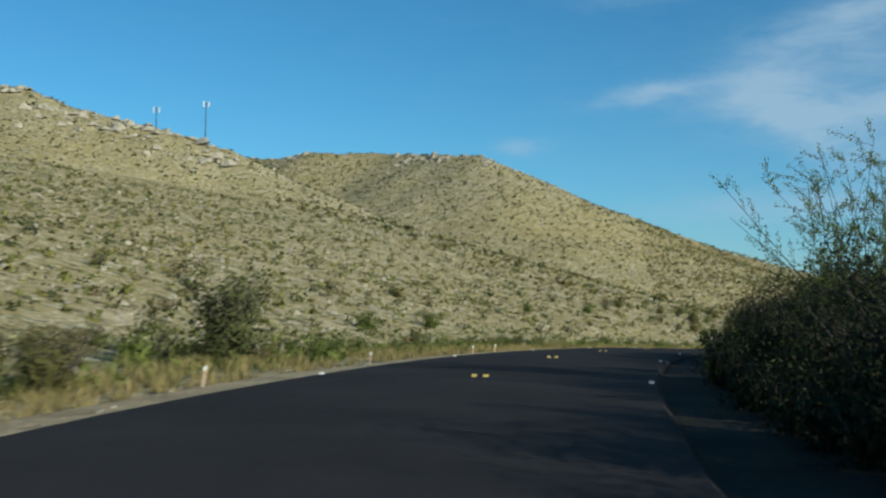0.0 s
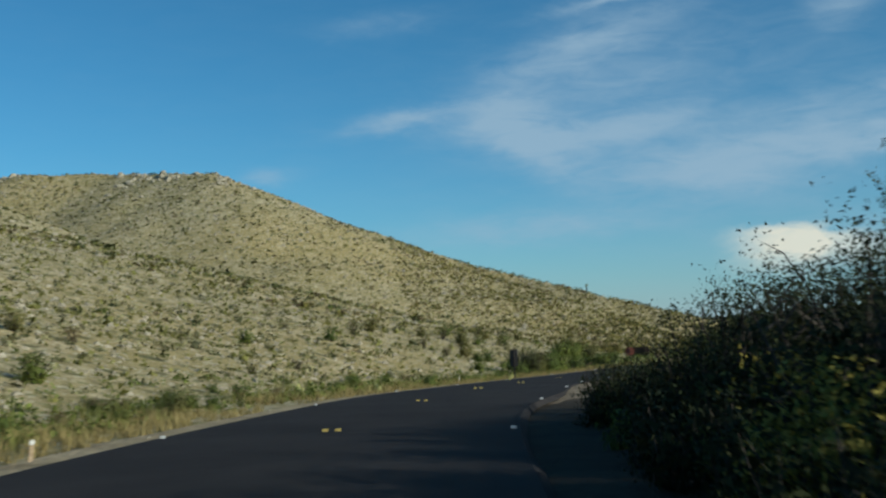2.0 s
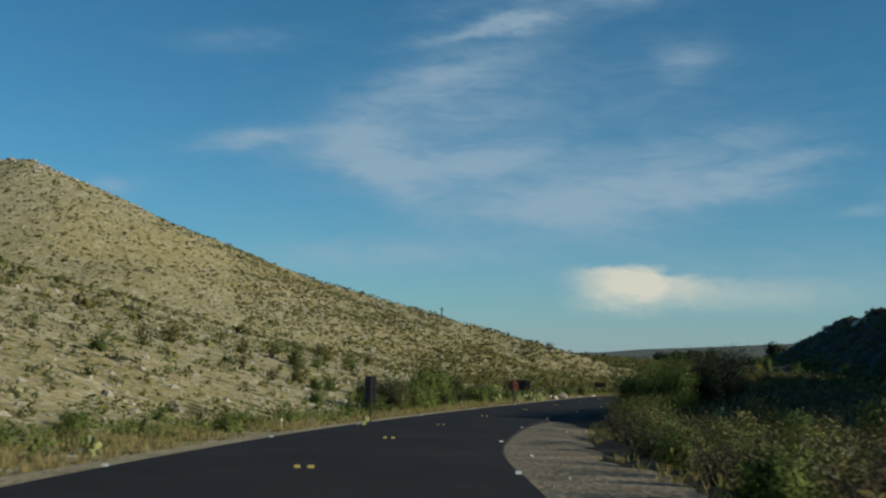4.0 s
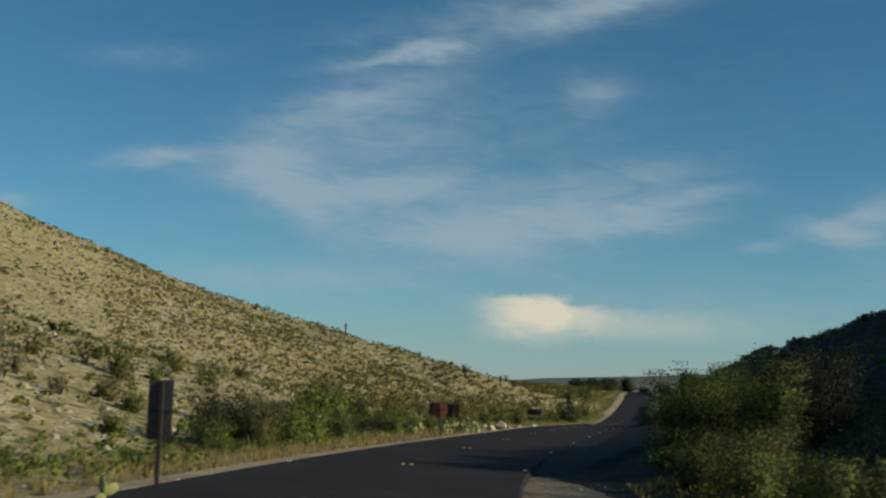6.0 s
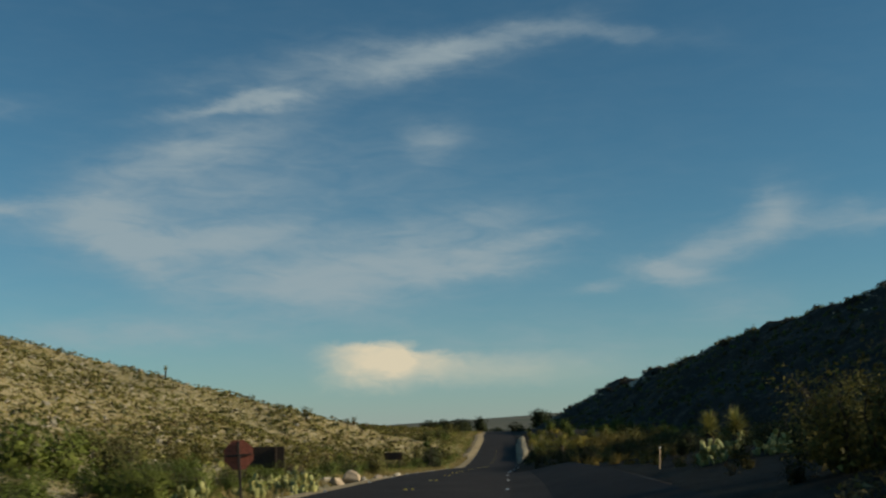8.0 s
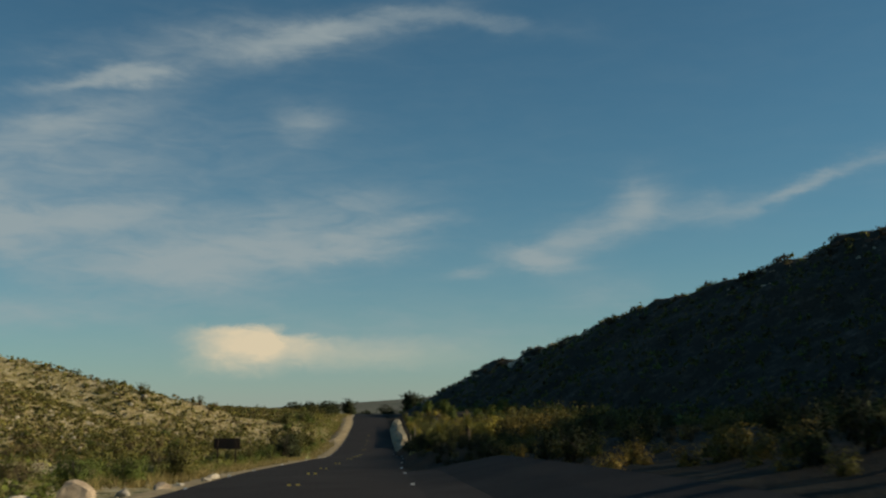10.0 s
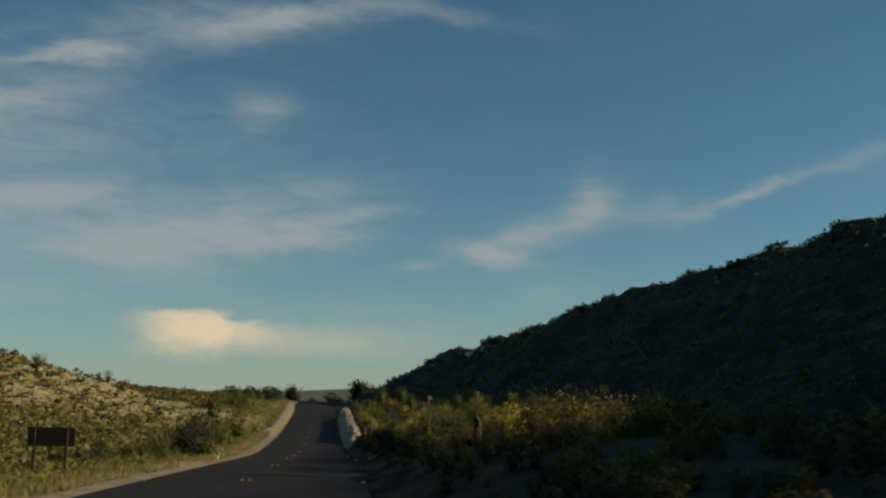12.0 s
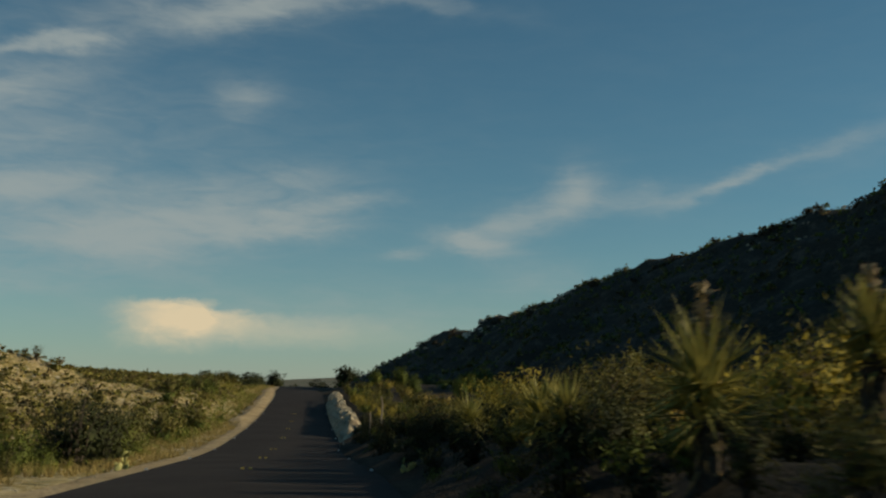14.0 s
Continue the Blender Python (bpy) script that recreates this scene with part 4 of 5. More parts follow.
for x, y, s in ((6.6, 33.5, 1.0), (7.6, 41.0, 1.0), (9.0, 41.5, 0.9), (7.6, 43.8, 0.8), (8.6, 46.2, 0.7), (9.6, 46.0, 0.85), (9.3, 48.4, 0.66), (6.8, 47.0, 0.45)):
    plant("hedge", x, y, s)
# low brush past the gravel turnout
belt(50, 63, 9.5, 13, 8, ["juniper", "sumac", "juniper"], 0.36, 0.52, 45)
belt(49, 60, 6.6, 8.2, 9, ["brown", "creosote", "brown"], 0.4, 0.62, 46)
belt(60, 94, 6.3, 8.6, 46, ["creosote", "brown", "green", "sage", "brown"], 0.45, 0.85, 41)
belt(58, 100, 11, 26, 46, ["creosote", "green", "brown", "sumac", "sage"], 0.65, 1.1, 42)
belt(94, 106, 6.8, 8.4, 12, ["sumac", "green", "sumac"], 0.75, 1.0, 43)
belt(103, 117, 8.4, 12, 14, ["hedge", "hedge", "sumac"], 0.72, 0.95, 44)
for x, y, s in ((25.8, 101.7, 0.94), (27.0, 102.6, 0.9), (28.2, 104.2, 0.85), (30.0, 105.6, 0.85), (27.4, 100.4, 0.95)):
    plant("mesquite", x, y, s)
for k, x, y, s in (("sumac", 34.6, 114.4, 0.95), ("sumac", 36.0, 116.0, 0.9), ("sumac", 33.8, 112.6, 0.95)):
    plant(k, x, y, s)
# west side: clumps in front of the hill
for k, x, y, s in (("hedge", 15.2, 114.2, 0.74), ("acacia", 16.4, 115.2, 0.75), ("sumac", 17.2, 116.2, 0.9), ("sumac", 16.6, 113.8, 0.85), ("green", 14.9, 112.4, 0.8), ("green", 18.6, 118.4, 1.2), ("green", 19.8, 119.8, 1.1), ("green", 16.6, 126.0, 0.9), ("green", 23.6, 138.2, 1.5), ("green", 25.2, 139.6, 1.4), ("sumac", 27.0, 140.8, 1.0),
                   ("green", 22.0, 134.5, 0.9), ("green", 28.5, 142.0, 0.8), ("brown", 31.5, 141.5, 0.7), ("sumac", 46.5, 163.5, 0.8), ("green", 43.0, 158.0, 0.7),
                   ("hedge", 71.0, 207.0, 1.0), ("hedge", 72.8, 209.5, 0.9), ("green", 68.5, 205.0, 0.9), ("sumac", 78.0, 221.0, 1.2), ("sumac", 86.0, 236.0, 1.2), ("sumac", 94.0, 249.0, 1.2), ("green", 75.5, 215.5, 1.2), ("juniper", 74.0, 213.0, 0.72), ("juniper", 71.8, 211.0, 0.6)):
    plant(k, x, y, s)
for d, y, s in ((-6.6, 121.0, 0.7), (-7.8, 124.0, 0.9), (-7.0, 127.5, 0.75), (-8.4, 130.0, 0.9), (-8.0, 134.5, 0.8), (-9.6, 137.5, 0.95), (-7.2, 117.5, 0.7), (-9.0, 115.0, 0.9), (-6.2, 131.2, 0.8), (-7.4, 129.6, 0.9), (-8.0, 133.0, 0.9), (-6.4, 128.0, 0.75), (-8.6, 136.2, 0.95), (-6.0, 133.4, 0.6), (-7.2, 139.0, 0.7)):
    plant("green", *at_road(y, d), s)
for k, x, y, s in (("juniper", 65.2, 176.2, 0.16), ("sumac", 66.0, 175.0, 0.22), ("sumac", 66.0, 178.0, 0.2), ("juniper", 67.4, 174.2, 0.2), ("sumac", 68.6, 180.0, 0.4), ("ochre", 71.6, 181.0, 0.5), ("sumac", 73.0, 179.0, 0.5),
                   ("creosote", 76.0, 183.5, 0.8), ("sumac", 74.0, 186.0, 0.8), ("sumac", 78.0, 189.0, 1.0), ("creosote", 80.5, 193.0, 1.1)):
    plant(k, x, y, s)
belt(108, 175, -10.5, -6.2, 52, ["green", "green", "green", "brown", "sage"], 0.45, 0.8, 51)
belt(110, 180, -24, -10, 44, ["green", "sumac", "brown", "creosote", "sage"], 0.6, 1.0, 52)
belt(188, 262, -10, -6.0, 34, ["green", "green", "sumac", "green"], 0.35, 0.7, 53)
belt(178, 300, -34, -11, 56, ["sumac", "green", "sage", "brown", "creosote"], 0.4, 0.85, 54)
belt(262, 330, -13, -8.5, 26, ["sumac", "green", "sumac"], 0.6, 1.0, 55)
# east side: low brush behind the turnout, then a thicker belt
belt(112, 158, 8.0, 11.0, 46, ["sumac", "ochre", "juniper", "brown"], 0.2, 0.36, 74)
belt(116, 160, 11.5, 16, 40, ["juniper", "sumac", "ochre", "creosote", "sumac"], 0.3, 0.5, 61)
belt(116, 170, 16, 34, 52, ["sumac", "creosote", "green", "brown", "juniper"], 0.5, 0.8, 62)
for k, x, y, sc in (("sumac", 69.6, 177.4, 0.4), ("ochre", 70.8, 178.6, 0.5), ("sumac", 71.4, 176.6, 0.5), ("brown", 72.6, 180.2, 0.7), ("yellow", 70.6, 183.2, 0.5), ("yellow", 71.9, 185.4, 0.6), ("hedge", 81.0, 200.8, 0.45), ("hedge", 83.4, 204.0, 0.5), ("hedge", 77.4, 196.4, 0.42), ("yellow", 79.6, 195.2, 1.35), ("yellow", 77.6, 192.4, 1.1), ("mesquite", 85.8, 185.4, 0.8)):
    plant(k, x, y, sc)
belt(182, 215, 6.2, 9.0, 34, ["yellow", "green", "yellow", "ochre", "sumac"], 0.4, 0.62, 63)
belt(176, 236, 4.4, 5.6, 90, ["juniper", "hedge", "green", "juniper", "sumac"], 0.2, 0.34, 75)
belt(160, 182, 5.0, 8.5, 60, ["juniper", "hedge", "sumac", "juniper"], 0.14, 0.24, 76)
belt(138, 176, 6.4, 13, 60, ["sumac", "ochre", "juniper", "brown"], 0.24, 0.4, 77)
belt(160, 178, 6.6, 10, 22, ["ochre", "sumac", "juniper"], 0.22, 0.34, 73)
belt(182, 216, 5.2, 6.6, 24, ["juniper", "green", "hedge"], 0.25, 0.42, 69)
belt(183, 206, 8.3, 12, 34, ["ochre", "yellow", "yellow", "ochre", "sumac"], 0.95, 1.25, 67)
belt(206, 236, 8.5, 12, 26, ["yellow", "ochre", "green", "sumac"], 0.7, 0.95, 70)
belt(196, 227, 5.8, 8.4, 34, ["ochre", "green", "yellow", "yellow"], 0.5, 0.75, 71)
belt(226, 300, 5.8, 9.0, 44, ["green", "sumac", "yellow"], 0.5, 0.8, 72)
belt(187, 222, 12, 17, 34, ["ochre", "ochre", "sumac", "yellow"], 1.0, 1.35, 68)
belt(160, 260, 10, 30, 90, ["ochre", "sumac", "brown", "sumac", "juniper"], 0.5, 0.75, 64)
belt(212, 300, 9.0, 13, 26, ["yellow", "sumac", "ochre"], 0.6, 0.95, 65)
belt(255, 335, 10, 30, 40, ["sumac", "mesquite", "green"], 0.6, 1.0, 66)
# trees beyond the crest of the road
for x, y, s in ((205, 474, 1.0), (210, 484, 1.1), (220, 490, 1.0), (236, 503, 1.0), (265, 523, 1.2), (313, 583, 1.45), (319, 590, 1.2), (196, 456, 1.0), (258, 530, 1.0), (214, 479, 0.9), (200, 478, 0.9), (228, 500, 0.85), (171, 416, 0.75), (177, 424, 0.8), (184, 428, 1.0), (189, 436, 0.85)):
    plant("oak", x, y, 1.25 * s)

# yuccas and prickly pears
for x, y, h, tr, bl, ro in ((66.64, 177.1, 1.66, 0.5, 0.8, 0), (68.06, 176.3, 1.85, 1.0, 0.62, 70), (70.4, 183.5, 1.6, 0.35, 0.7, 150), (46.5, 132.3, 1.5, 0.75, 0.6, 40), (46.4, 130.8, 1.5, 0.75, 0.6, 120),
                            (74.5, 190.5, 1.4, 0.3, 0.65, 15), (86.3, 196.6, 2.5, 1.95, 0.55, 200), (69.2, 181.6, 1.3, 0.3, 0.6, 80)):
    yu = make_yucca(int(x * 10), h, h > 1.65, tr, bl)
    tagged(yu, "tall yucca with cream flower spike among the brush" if h > 1.65 else "low yucca rosette of stiff yellow-green blades", "yucca", group="yuccas among the brush")
    yu.matrix_basis = settle(x, y, ro, 1.0, 0.05)
far_yucca = make_yucca(99, 1.9, False, 1.2, 0.55)
tagged(far_yucca, "single dark yucca standing on the hill's skyline", "yucca")
far_yucca.matrix_basis = settle(63.0, 297.2, 0, 1.0, 0.05)
for x, y, n, w, h in ((32.3, 136.9, 260, 2.0, 1.15), (30.0, 133.8, 70, 1.3, 0.8), (27.4, 131.6, 90, 1.4, 0.8), (30.9, 142.0, 26, 1.0, 0.9), (71.0, 203.0, 22, 1.0, 0.8), (11.0, 92.5, 14, 0.8, 0.6), (-0.6, 72.0, 24, 1.2, 0.6), (2.6, 76.0, 16, 0.9, 0.5),
                      (41.4, 126.0, 60, 1.0, 0.85), (42.8, 125.0, 80, 1.1, 1.1), (44.2, 128.4, 40, 1.2, 0.7), (69.2, 181.0, 14, 0.7, 0.4), (71.6, 185.0, 30, 1.3, 0.8), (75.0, 193.0, 26, 1.1, 0.7), (24.0, 84.0, 24, 1.3, 0.8), (27.5, 96.5, 22, 1.1, 0.7)):
    c = make_cactus(int(x * 7 + y), n, w, h)
    tagged(c, "pale green prickly pear with many flat pads", "cactus", group="prickly pears of the verge")
    c.matrix_basis = settle(x, y, (x * 50) % 360, 1.0, 0.03)

# boulders and stones along the western edge
for x, y, sx, sy, sz, mat in ((38.3, 146.8, 0.58, 0.47, 0.43, RED_ROCK), (37.0, 144.9, 0.43, 0.35, 0.30, RED_ROCK), (37.5, 147.2, 0.45, 0.4, 0.3, LIMESTONE), (40.6, 150.9, 0.3, 0.3, 0.2, LIMESTONE), (42.2, 152.8, 0.38, 0.3, 0.22, RED_ROCK),
                              (43.4, 154.6, 0.6, 0.28, 0.16, LIMESTONE), (45.2, 157.3, 0.4, 0.3, 0.22, LIMESTONE), (46.4, 159.8, 0.35, 0.25, 0.2, LIMESTONE), (34.4, 143.2, 0.3, 0.25, 0.18, LIMESTONE)):
    r = new("boulder", make_rock(int(x * 31), sx, sy, sz, mat, "boulder"))
    tagged(r, "pinkish weathered boulder on the gravel shoulder" if mat is RED_ROCK else "pale limestone stone on the gravel shoulder", "rock", group="stones along the shoulder")
    r.matrix_basis = settle(x, y, (x * 97) % 360, 1.0, -sz * 0.45)


# ---- signs, stakes and road markers ----
def posts_board(name, w, h, thick, mat, post_mat, foot, post_x, label, category, braces=False, shape=None):
    """A board on posts, seen from behind; the root stands on the ground, the board's back faces local -y."""
    root = new(name)
    if shape == "octagon":
        bm = bmesh.new()
        bmesh.ops.create_circle(bm, cap_ends=True, segments=8, radius=w / 2 / math.cos(math.pi / 8), matrix=Matrix.Rotation(math.pi / 2, 4, "X") @ Matrix.Rotation(math.pi / 8, 4, "Z"))
        f = bmesh.ops.extrude_face_region(bm, geom=bm.faces[:])
        bmesh.ops.translate(bm, verts=[v for v in f["geom"] if isinstance(v, bmesh.types.BMVert)], vec=(0, thick, 0))
        bmesh.ops.translate(bm, verts=bm.verts, vec=(0, 0, foot + h / 2))
        part("panel", from_bm(name + "_panel", bm, mat), root)
    else:
        part("panel", from_bm(name + "_panel", box_bm(w, thick, h, Matrix.Translation((0, 0, foot + h / 2)), 0.012), mat), root)
    post = {}
    for px in post_x:
        post[px] = part("post", from_bm(name + "_post", box_bm(0.07, 0.07, foot + h + 0.3, Matrix.Translation((px, -thick / 2 - 0.038, (foot + h - 0.12) / 2 - 0.12)), 0.008), post_mat), root)
    if braces:
        part("brace", from_bm(name + "_brace", box_bm(w * 0.86, 0.03, 0.05, Matrix.Translation((0, -thick / 2 - 0.018, foot + h * 0.48)), 0.006), post_mat), root)
    for px in post_x:
        for k in (0.25, 0.75):
            part("bolt", from_bm(name + "_bolt", box_bm(0.025, 0.02, 0.025, Matrix.Translation((px, -thick / 2 - 0.08, foot + h * k)), 0.006), STEEL), post[px])
    return tagged(root, label, category)


s = posts_board("road_sign", 0.47, 1.1, 0.012, GALV, STEEL, 0.95, (0.03,), "tall grey metal road sign seen from behind", "sign", True)
s.matrix_basis = settle(12.25, 97.6, -22)
s = posts_board("stop_sign", 0.80, 0.80, 0.014, RUST, STEEL, 1.0, (0.0,), "reddish octagonal road sign seen from behind", "sign", True, "octagon")
s.matrix_basis = settle(28.9, 131.0, -24) @ pose(0, 0, 0, 0, -4, 0)
s = posts_board("wooden_sign", 1.95, 0.85, 0.06, BROWN_WOOD, BROWN_WOOD, 0.75, (-0.6, 0.62), "dark brown wooden park sign seen from behind", "sign")
s.matrix_basis = settle(33.6, 144.6, -30)
s = posts_board("wooden_sign", 1.45, 0.58, 0.05, BROWN_WOOD, BROWN_WOOD, 1.0, (-0.5, 0.48), "small dark brown wooden sign on two posts", "sign")
s.matrix_basis = settle(56.0, 182.2, -33)
s = posts_board("small_sign", 0.6, 0.75, 0.012, TAB_WHITE, STEEL, 1.6, (0.0,), "small white sign near the distant trees", "sign")
s.matrix_basis = settle(214, 478, -20)

stake_me = None
for x, y, h in ((-6.3, 17.9, 0.42), (-5.3, 27.3, 0.4), (-3.9, 39.2, 0.4), (-3.4, 42.8, 0.42), (8.1, 92.6, 0.35), (27.1, 88.2, 0.5), (42.6, 130.2, 0.75), (18.8, 84.5, 0.5)):
    st = new("stake")
    bm = box_bm(0.045, 0.02, h + 0.2, Matrix.Translation((0, 0, h / 2 - 0.1)), 0.003)
    part("lath", from_bm("stake_lath", bm, STAKE), st)
    part("tip", from_bm("stake_tip", box_bm(0.05, 0.024, 0.07, Matrix.Translation((0, 0, h - 0.03)), 0.003), TAB_WHITE), st, "white painted stake tip")
    tagged(st, "thin raw wooden survey stake on the verge", "stake", group="survey stakes")
    st.matrix_basis = settle(x, y, 20) @ pose(0, 0, 0, 0, 5, 0)


def make_marker(mat, label, group):
    root = new("road_marker")
    part("base_plate", from_bm("marker_base", box_bm(0.10, 0.055, 0.008, Matrix.Translation((0, 0.02, 0.004)), 0.002), mat), root)
    part("tab", from_bm("marker_tab", box_bm(0.10, 0.012, 0.045, Matrix.Translation((0, 0, 0.028)), 0.003), mat), root)
    return tagged(root, label, "road marker", group=group)


def place_markers():
    yellow = white = None
    first = float(np.interp(0.0, ROAD[:, 1], STATION)) + 20.8
    for s in [first + 12.4 * k for k in range(9)] + [first + 109.2 + 9.6 * k for k in range(6)] + [first + 169.6 + 12.9 * k for k in range(9)]:
        i = int(np.argmin(np.abs(STATION - s)))
        f = (s - STATION[i])
        p = ROAD[i] + np.array([*(_tan[i] * f), 0])
        turn = -math.degrees(math.atan2(_tan[i][0], _tan[i][1]))
        for off, lift, kind in ((-0.11, 0.038, "y"), (0.11, 0.038, "y"), (-HALF + 0.10 - EDGE[i, 0], 0.002, "w"), (HALF - 0.10 + EDGE[i, 1], 0.002, "w")):
            q = p[:2] + RIGHT[i] * off
            m = pose(q[0], q[1], p[2] + lift, 0, 0, turn)
            if kind == "y":
                if yellow is None:
                    ob = yellow = make_marker(TAB_YELLOW, "small yellow temporary reflector tab on asphalt", "centre line tabs")
                    ob.matrix_basis = m
                else:
                    copy_thing(yellow, m)
            else:
                if white is None:
                    ob = white = make_marker(TAB_WHITE, "small white temporary reflector tab at the road edge", "edge line tabs")
                    ob.matrix_basis = m
                else:
                    copy_thing(white, m)


place_markers()

for x, y, h in ((89.3, 216.5, 1.75), (91.8, 221.5, 1.3)):
    stalk = new("dead_stalk", mesh_data("dead_stalk", *tube([(0, 0, -0.3), (0.03, 0.02, h * 0.4), (0.0, 0.05, h * 0.75), (0.06, 0.03, h)], 0.06, 0.03, 7), DEAD_WOOD))
    tagged(stalk, "bleached dead plant stalk standing in the brush", "stalk", group="dead stalks in the brush")
    stalk.matrix_basis = settle(x, y, x * 30 % 360)


def make_mast(x, y, h, arms):
    root = new("radio_mast")
    part("pole", mesh_data("mast_pole", *tube([(0, 0, -0.5), (0, 0, h * 0.5), (0, 0, h)], 0.16, 0.09, 8), STEEL), root)
    for k in range(arms):
        a = k * 2 * math.pi / arms
        m = Matrix.Rotation(a, 4, "Z")
        arm = part("arm", from_bm("mast_arm", box_bm(0.75, 0.06, 0.06, m @ Matrix.Translation((0.38, 0, h - 0.7)), 0.01), STEEL), root)
        part("antenna", from_bm("mast_antenna", box_bm(0.28, 0.12, 1.5, m @ Matrix.Translation((0.75, 0, h - 0.7)), 0.03), TAB_WHITE), arm, "pale antenna panel")
    tagged(root, "thin radio mast with pale antennas on the hilltop", "mast", group="masts on the hill")
    root.matrix_basis = pose(x, y, zat(x, y))


make_mast(-95.5, 268.5, 11.0, 3)
make_mast(-110.0, 272.0, 6.5, 2)


# ---- masses of small growth and stones ----
def bunch_mesh(name, x, y, z, size, mat, per, leaf, seed, flat=0.75):
    """Low shrubs as bunches of leaf sprays over a half-dome, all in one mesh."""
    rng = np.random.default_rng(seed)
    n = len(x)
    d = rng.normal(size=(n, per, 3))
    d[:, :, 2] = np.abs(d[:, :, 2])
    d /= np.linalg.norm(d, axis=2)[:, :, None]
    rr = rng.uniform(0.25, 1.0, (n, per, 1)) * size[:, None, None] * 0.5
    c = np.stack([x, y, z], -1)[:, None, :] + d * rr * np.array([1, 1, flat * 2])
    c = c.reshape(-1, 3)
    s = np.repeat(size, per)[:, None]
    a = rng.normal(size=c.shape)
    a /= np.linalg.norm(a, axis=1)[:, None]
    b = np.cross(a, rng.normal(size=c.shape))
    b /= np.linalg.norm(b, axis=1)[:, None] + 1e-9
    L = s * leaf * rng.uniform(0.6, 1.3, (len(c), 1))
    v = np.stack([c - a * L * 0.45 - b * L * 0.38, c - a * L * 0.45 + b * L * 0.38, c + a * L * 0.55], 1).reshape(-1, 3)
    i = np.arange(len(c)) * 3
    return crown_data(name, v, np.stack([i, i + 1, i + 2], -1), d.reshape(-1, 3) + np.array([0, 0, 0.15]), mat)


def stone_mesh(name, x, y, z, size, mat, seed):
    """Angular stones, each a squashed and jittered octahedron with a cut top."""
    rng = np.random.default_rng(seed)
    n = len(x)
    base = np.array([(1, 0, 0), (0.3, 0.9, 0), (-0.8, 0.6, 0), (-0.7, -0.7, 0), (0.5, -0.85, 0), (0.35, 0.3, 0.75), (-0.4, 0.2, 0.8), (0.0, -0.45, 0.7)], float)
    a = rng.uniform(0, 2 * math.pi, n)
    ca, sa = np.cos(a)[:, None], np.sin(a)[:, None]
    p = base[None] * (1 + rng.normal(size=(n, 8, 3)) * 0.18)
    px, py, pz = p[:, :, 0] * rng.uniform(0.7, 1.4, (n, 1)), p[:, :, 1], p[:, :, 2] * rng.uniform(0.5, 1.1, (n, 1))
    s = size[:, None] * 0.5
    v = np.stack([x[:, None] + (px * ca - py * sa) * s, y[:, None] + (px * sa + py * ca) * s, z[:, None] + pz * s - 0.12 * s], -1).reshape(-1, 3)
    tri = np.array([(0, 1, 5), (1, 6, 5), (1, 2, 6), (2, 3, 6), (3, 7, 6), (3, 4, 7), (4, 0, 7), (0, 5, 7), (5, 6, 7)])
    f = (np.arange(n)[:, None, None] * 8 + tri[None]).reshape(-1, 3)
    return mesh_data(name, v, f, mat)


def sample(n, x0, x1, y0, y1, seed, keep):
    rng = np.random.default_rng(seed)
    x, y = rng.uniform(x0, x1, n), rng.uniform(y0, y1, n)
    d, zr, yr = road_frame(x, y)
    ok = keep(x, y, d)
    x, y = x[ok], y[ok]
    return x, y, height(x, y), rng


def west_hill(x, y, d):
    return (d < -26) & (y > 135 - 0.35 * x) & (y < 392 - 0.25 * np.abs(x + 60)) & (y < 330 + 0.9 * (60 - x))


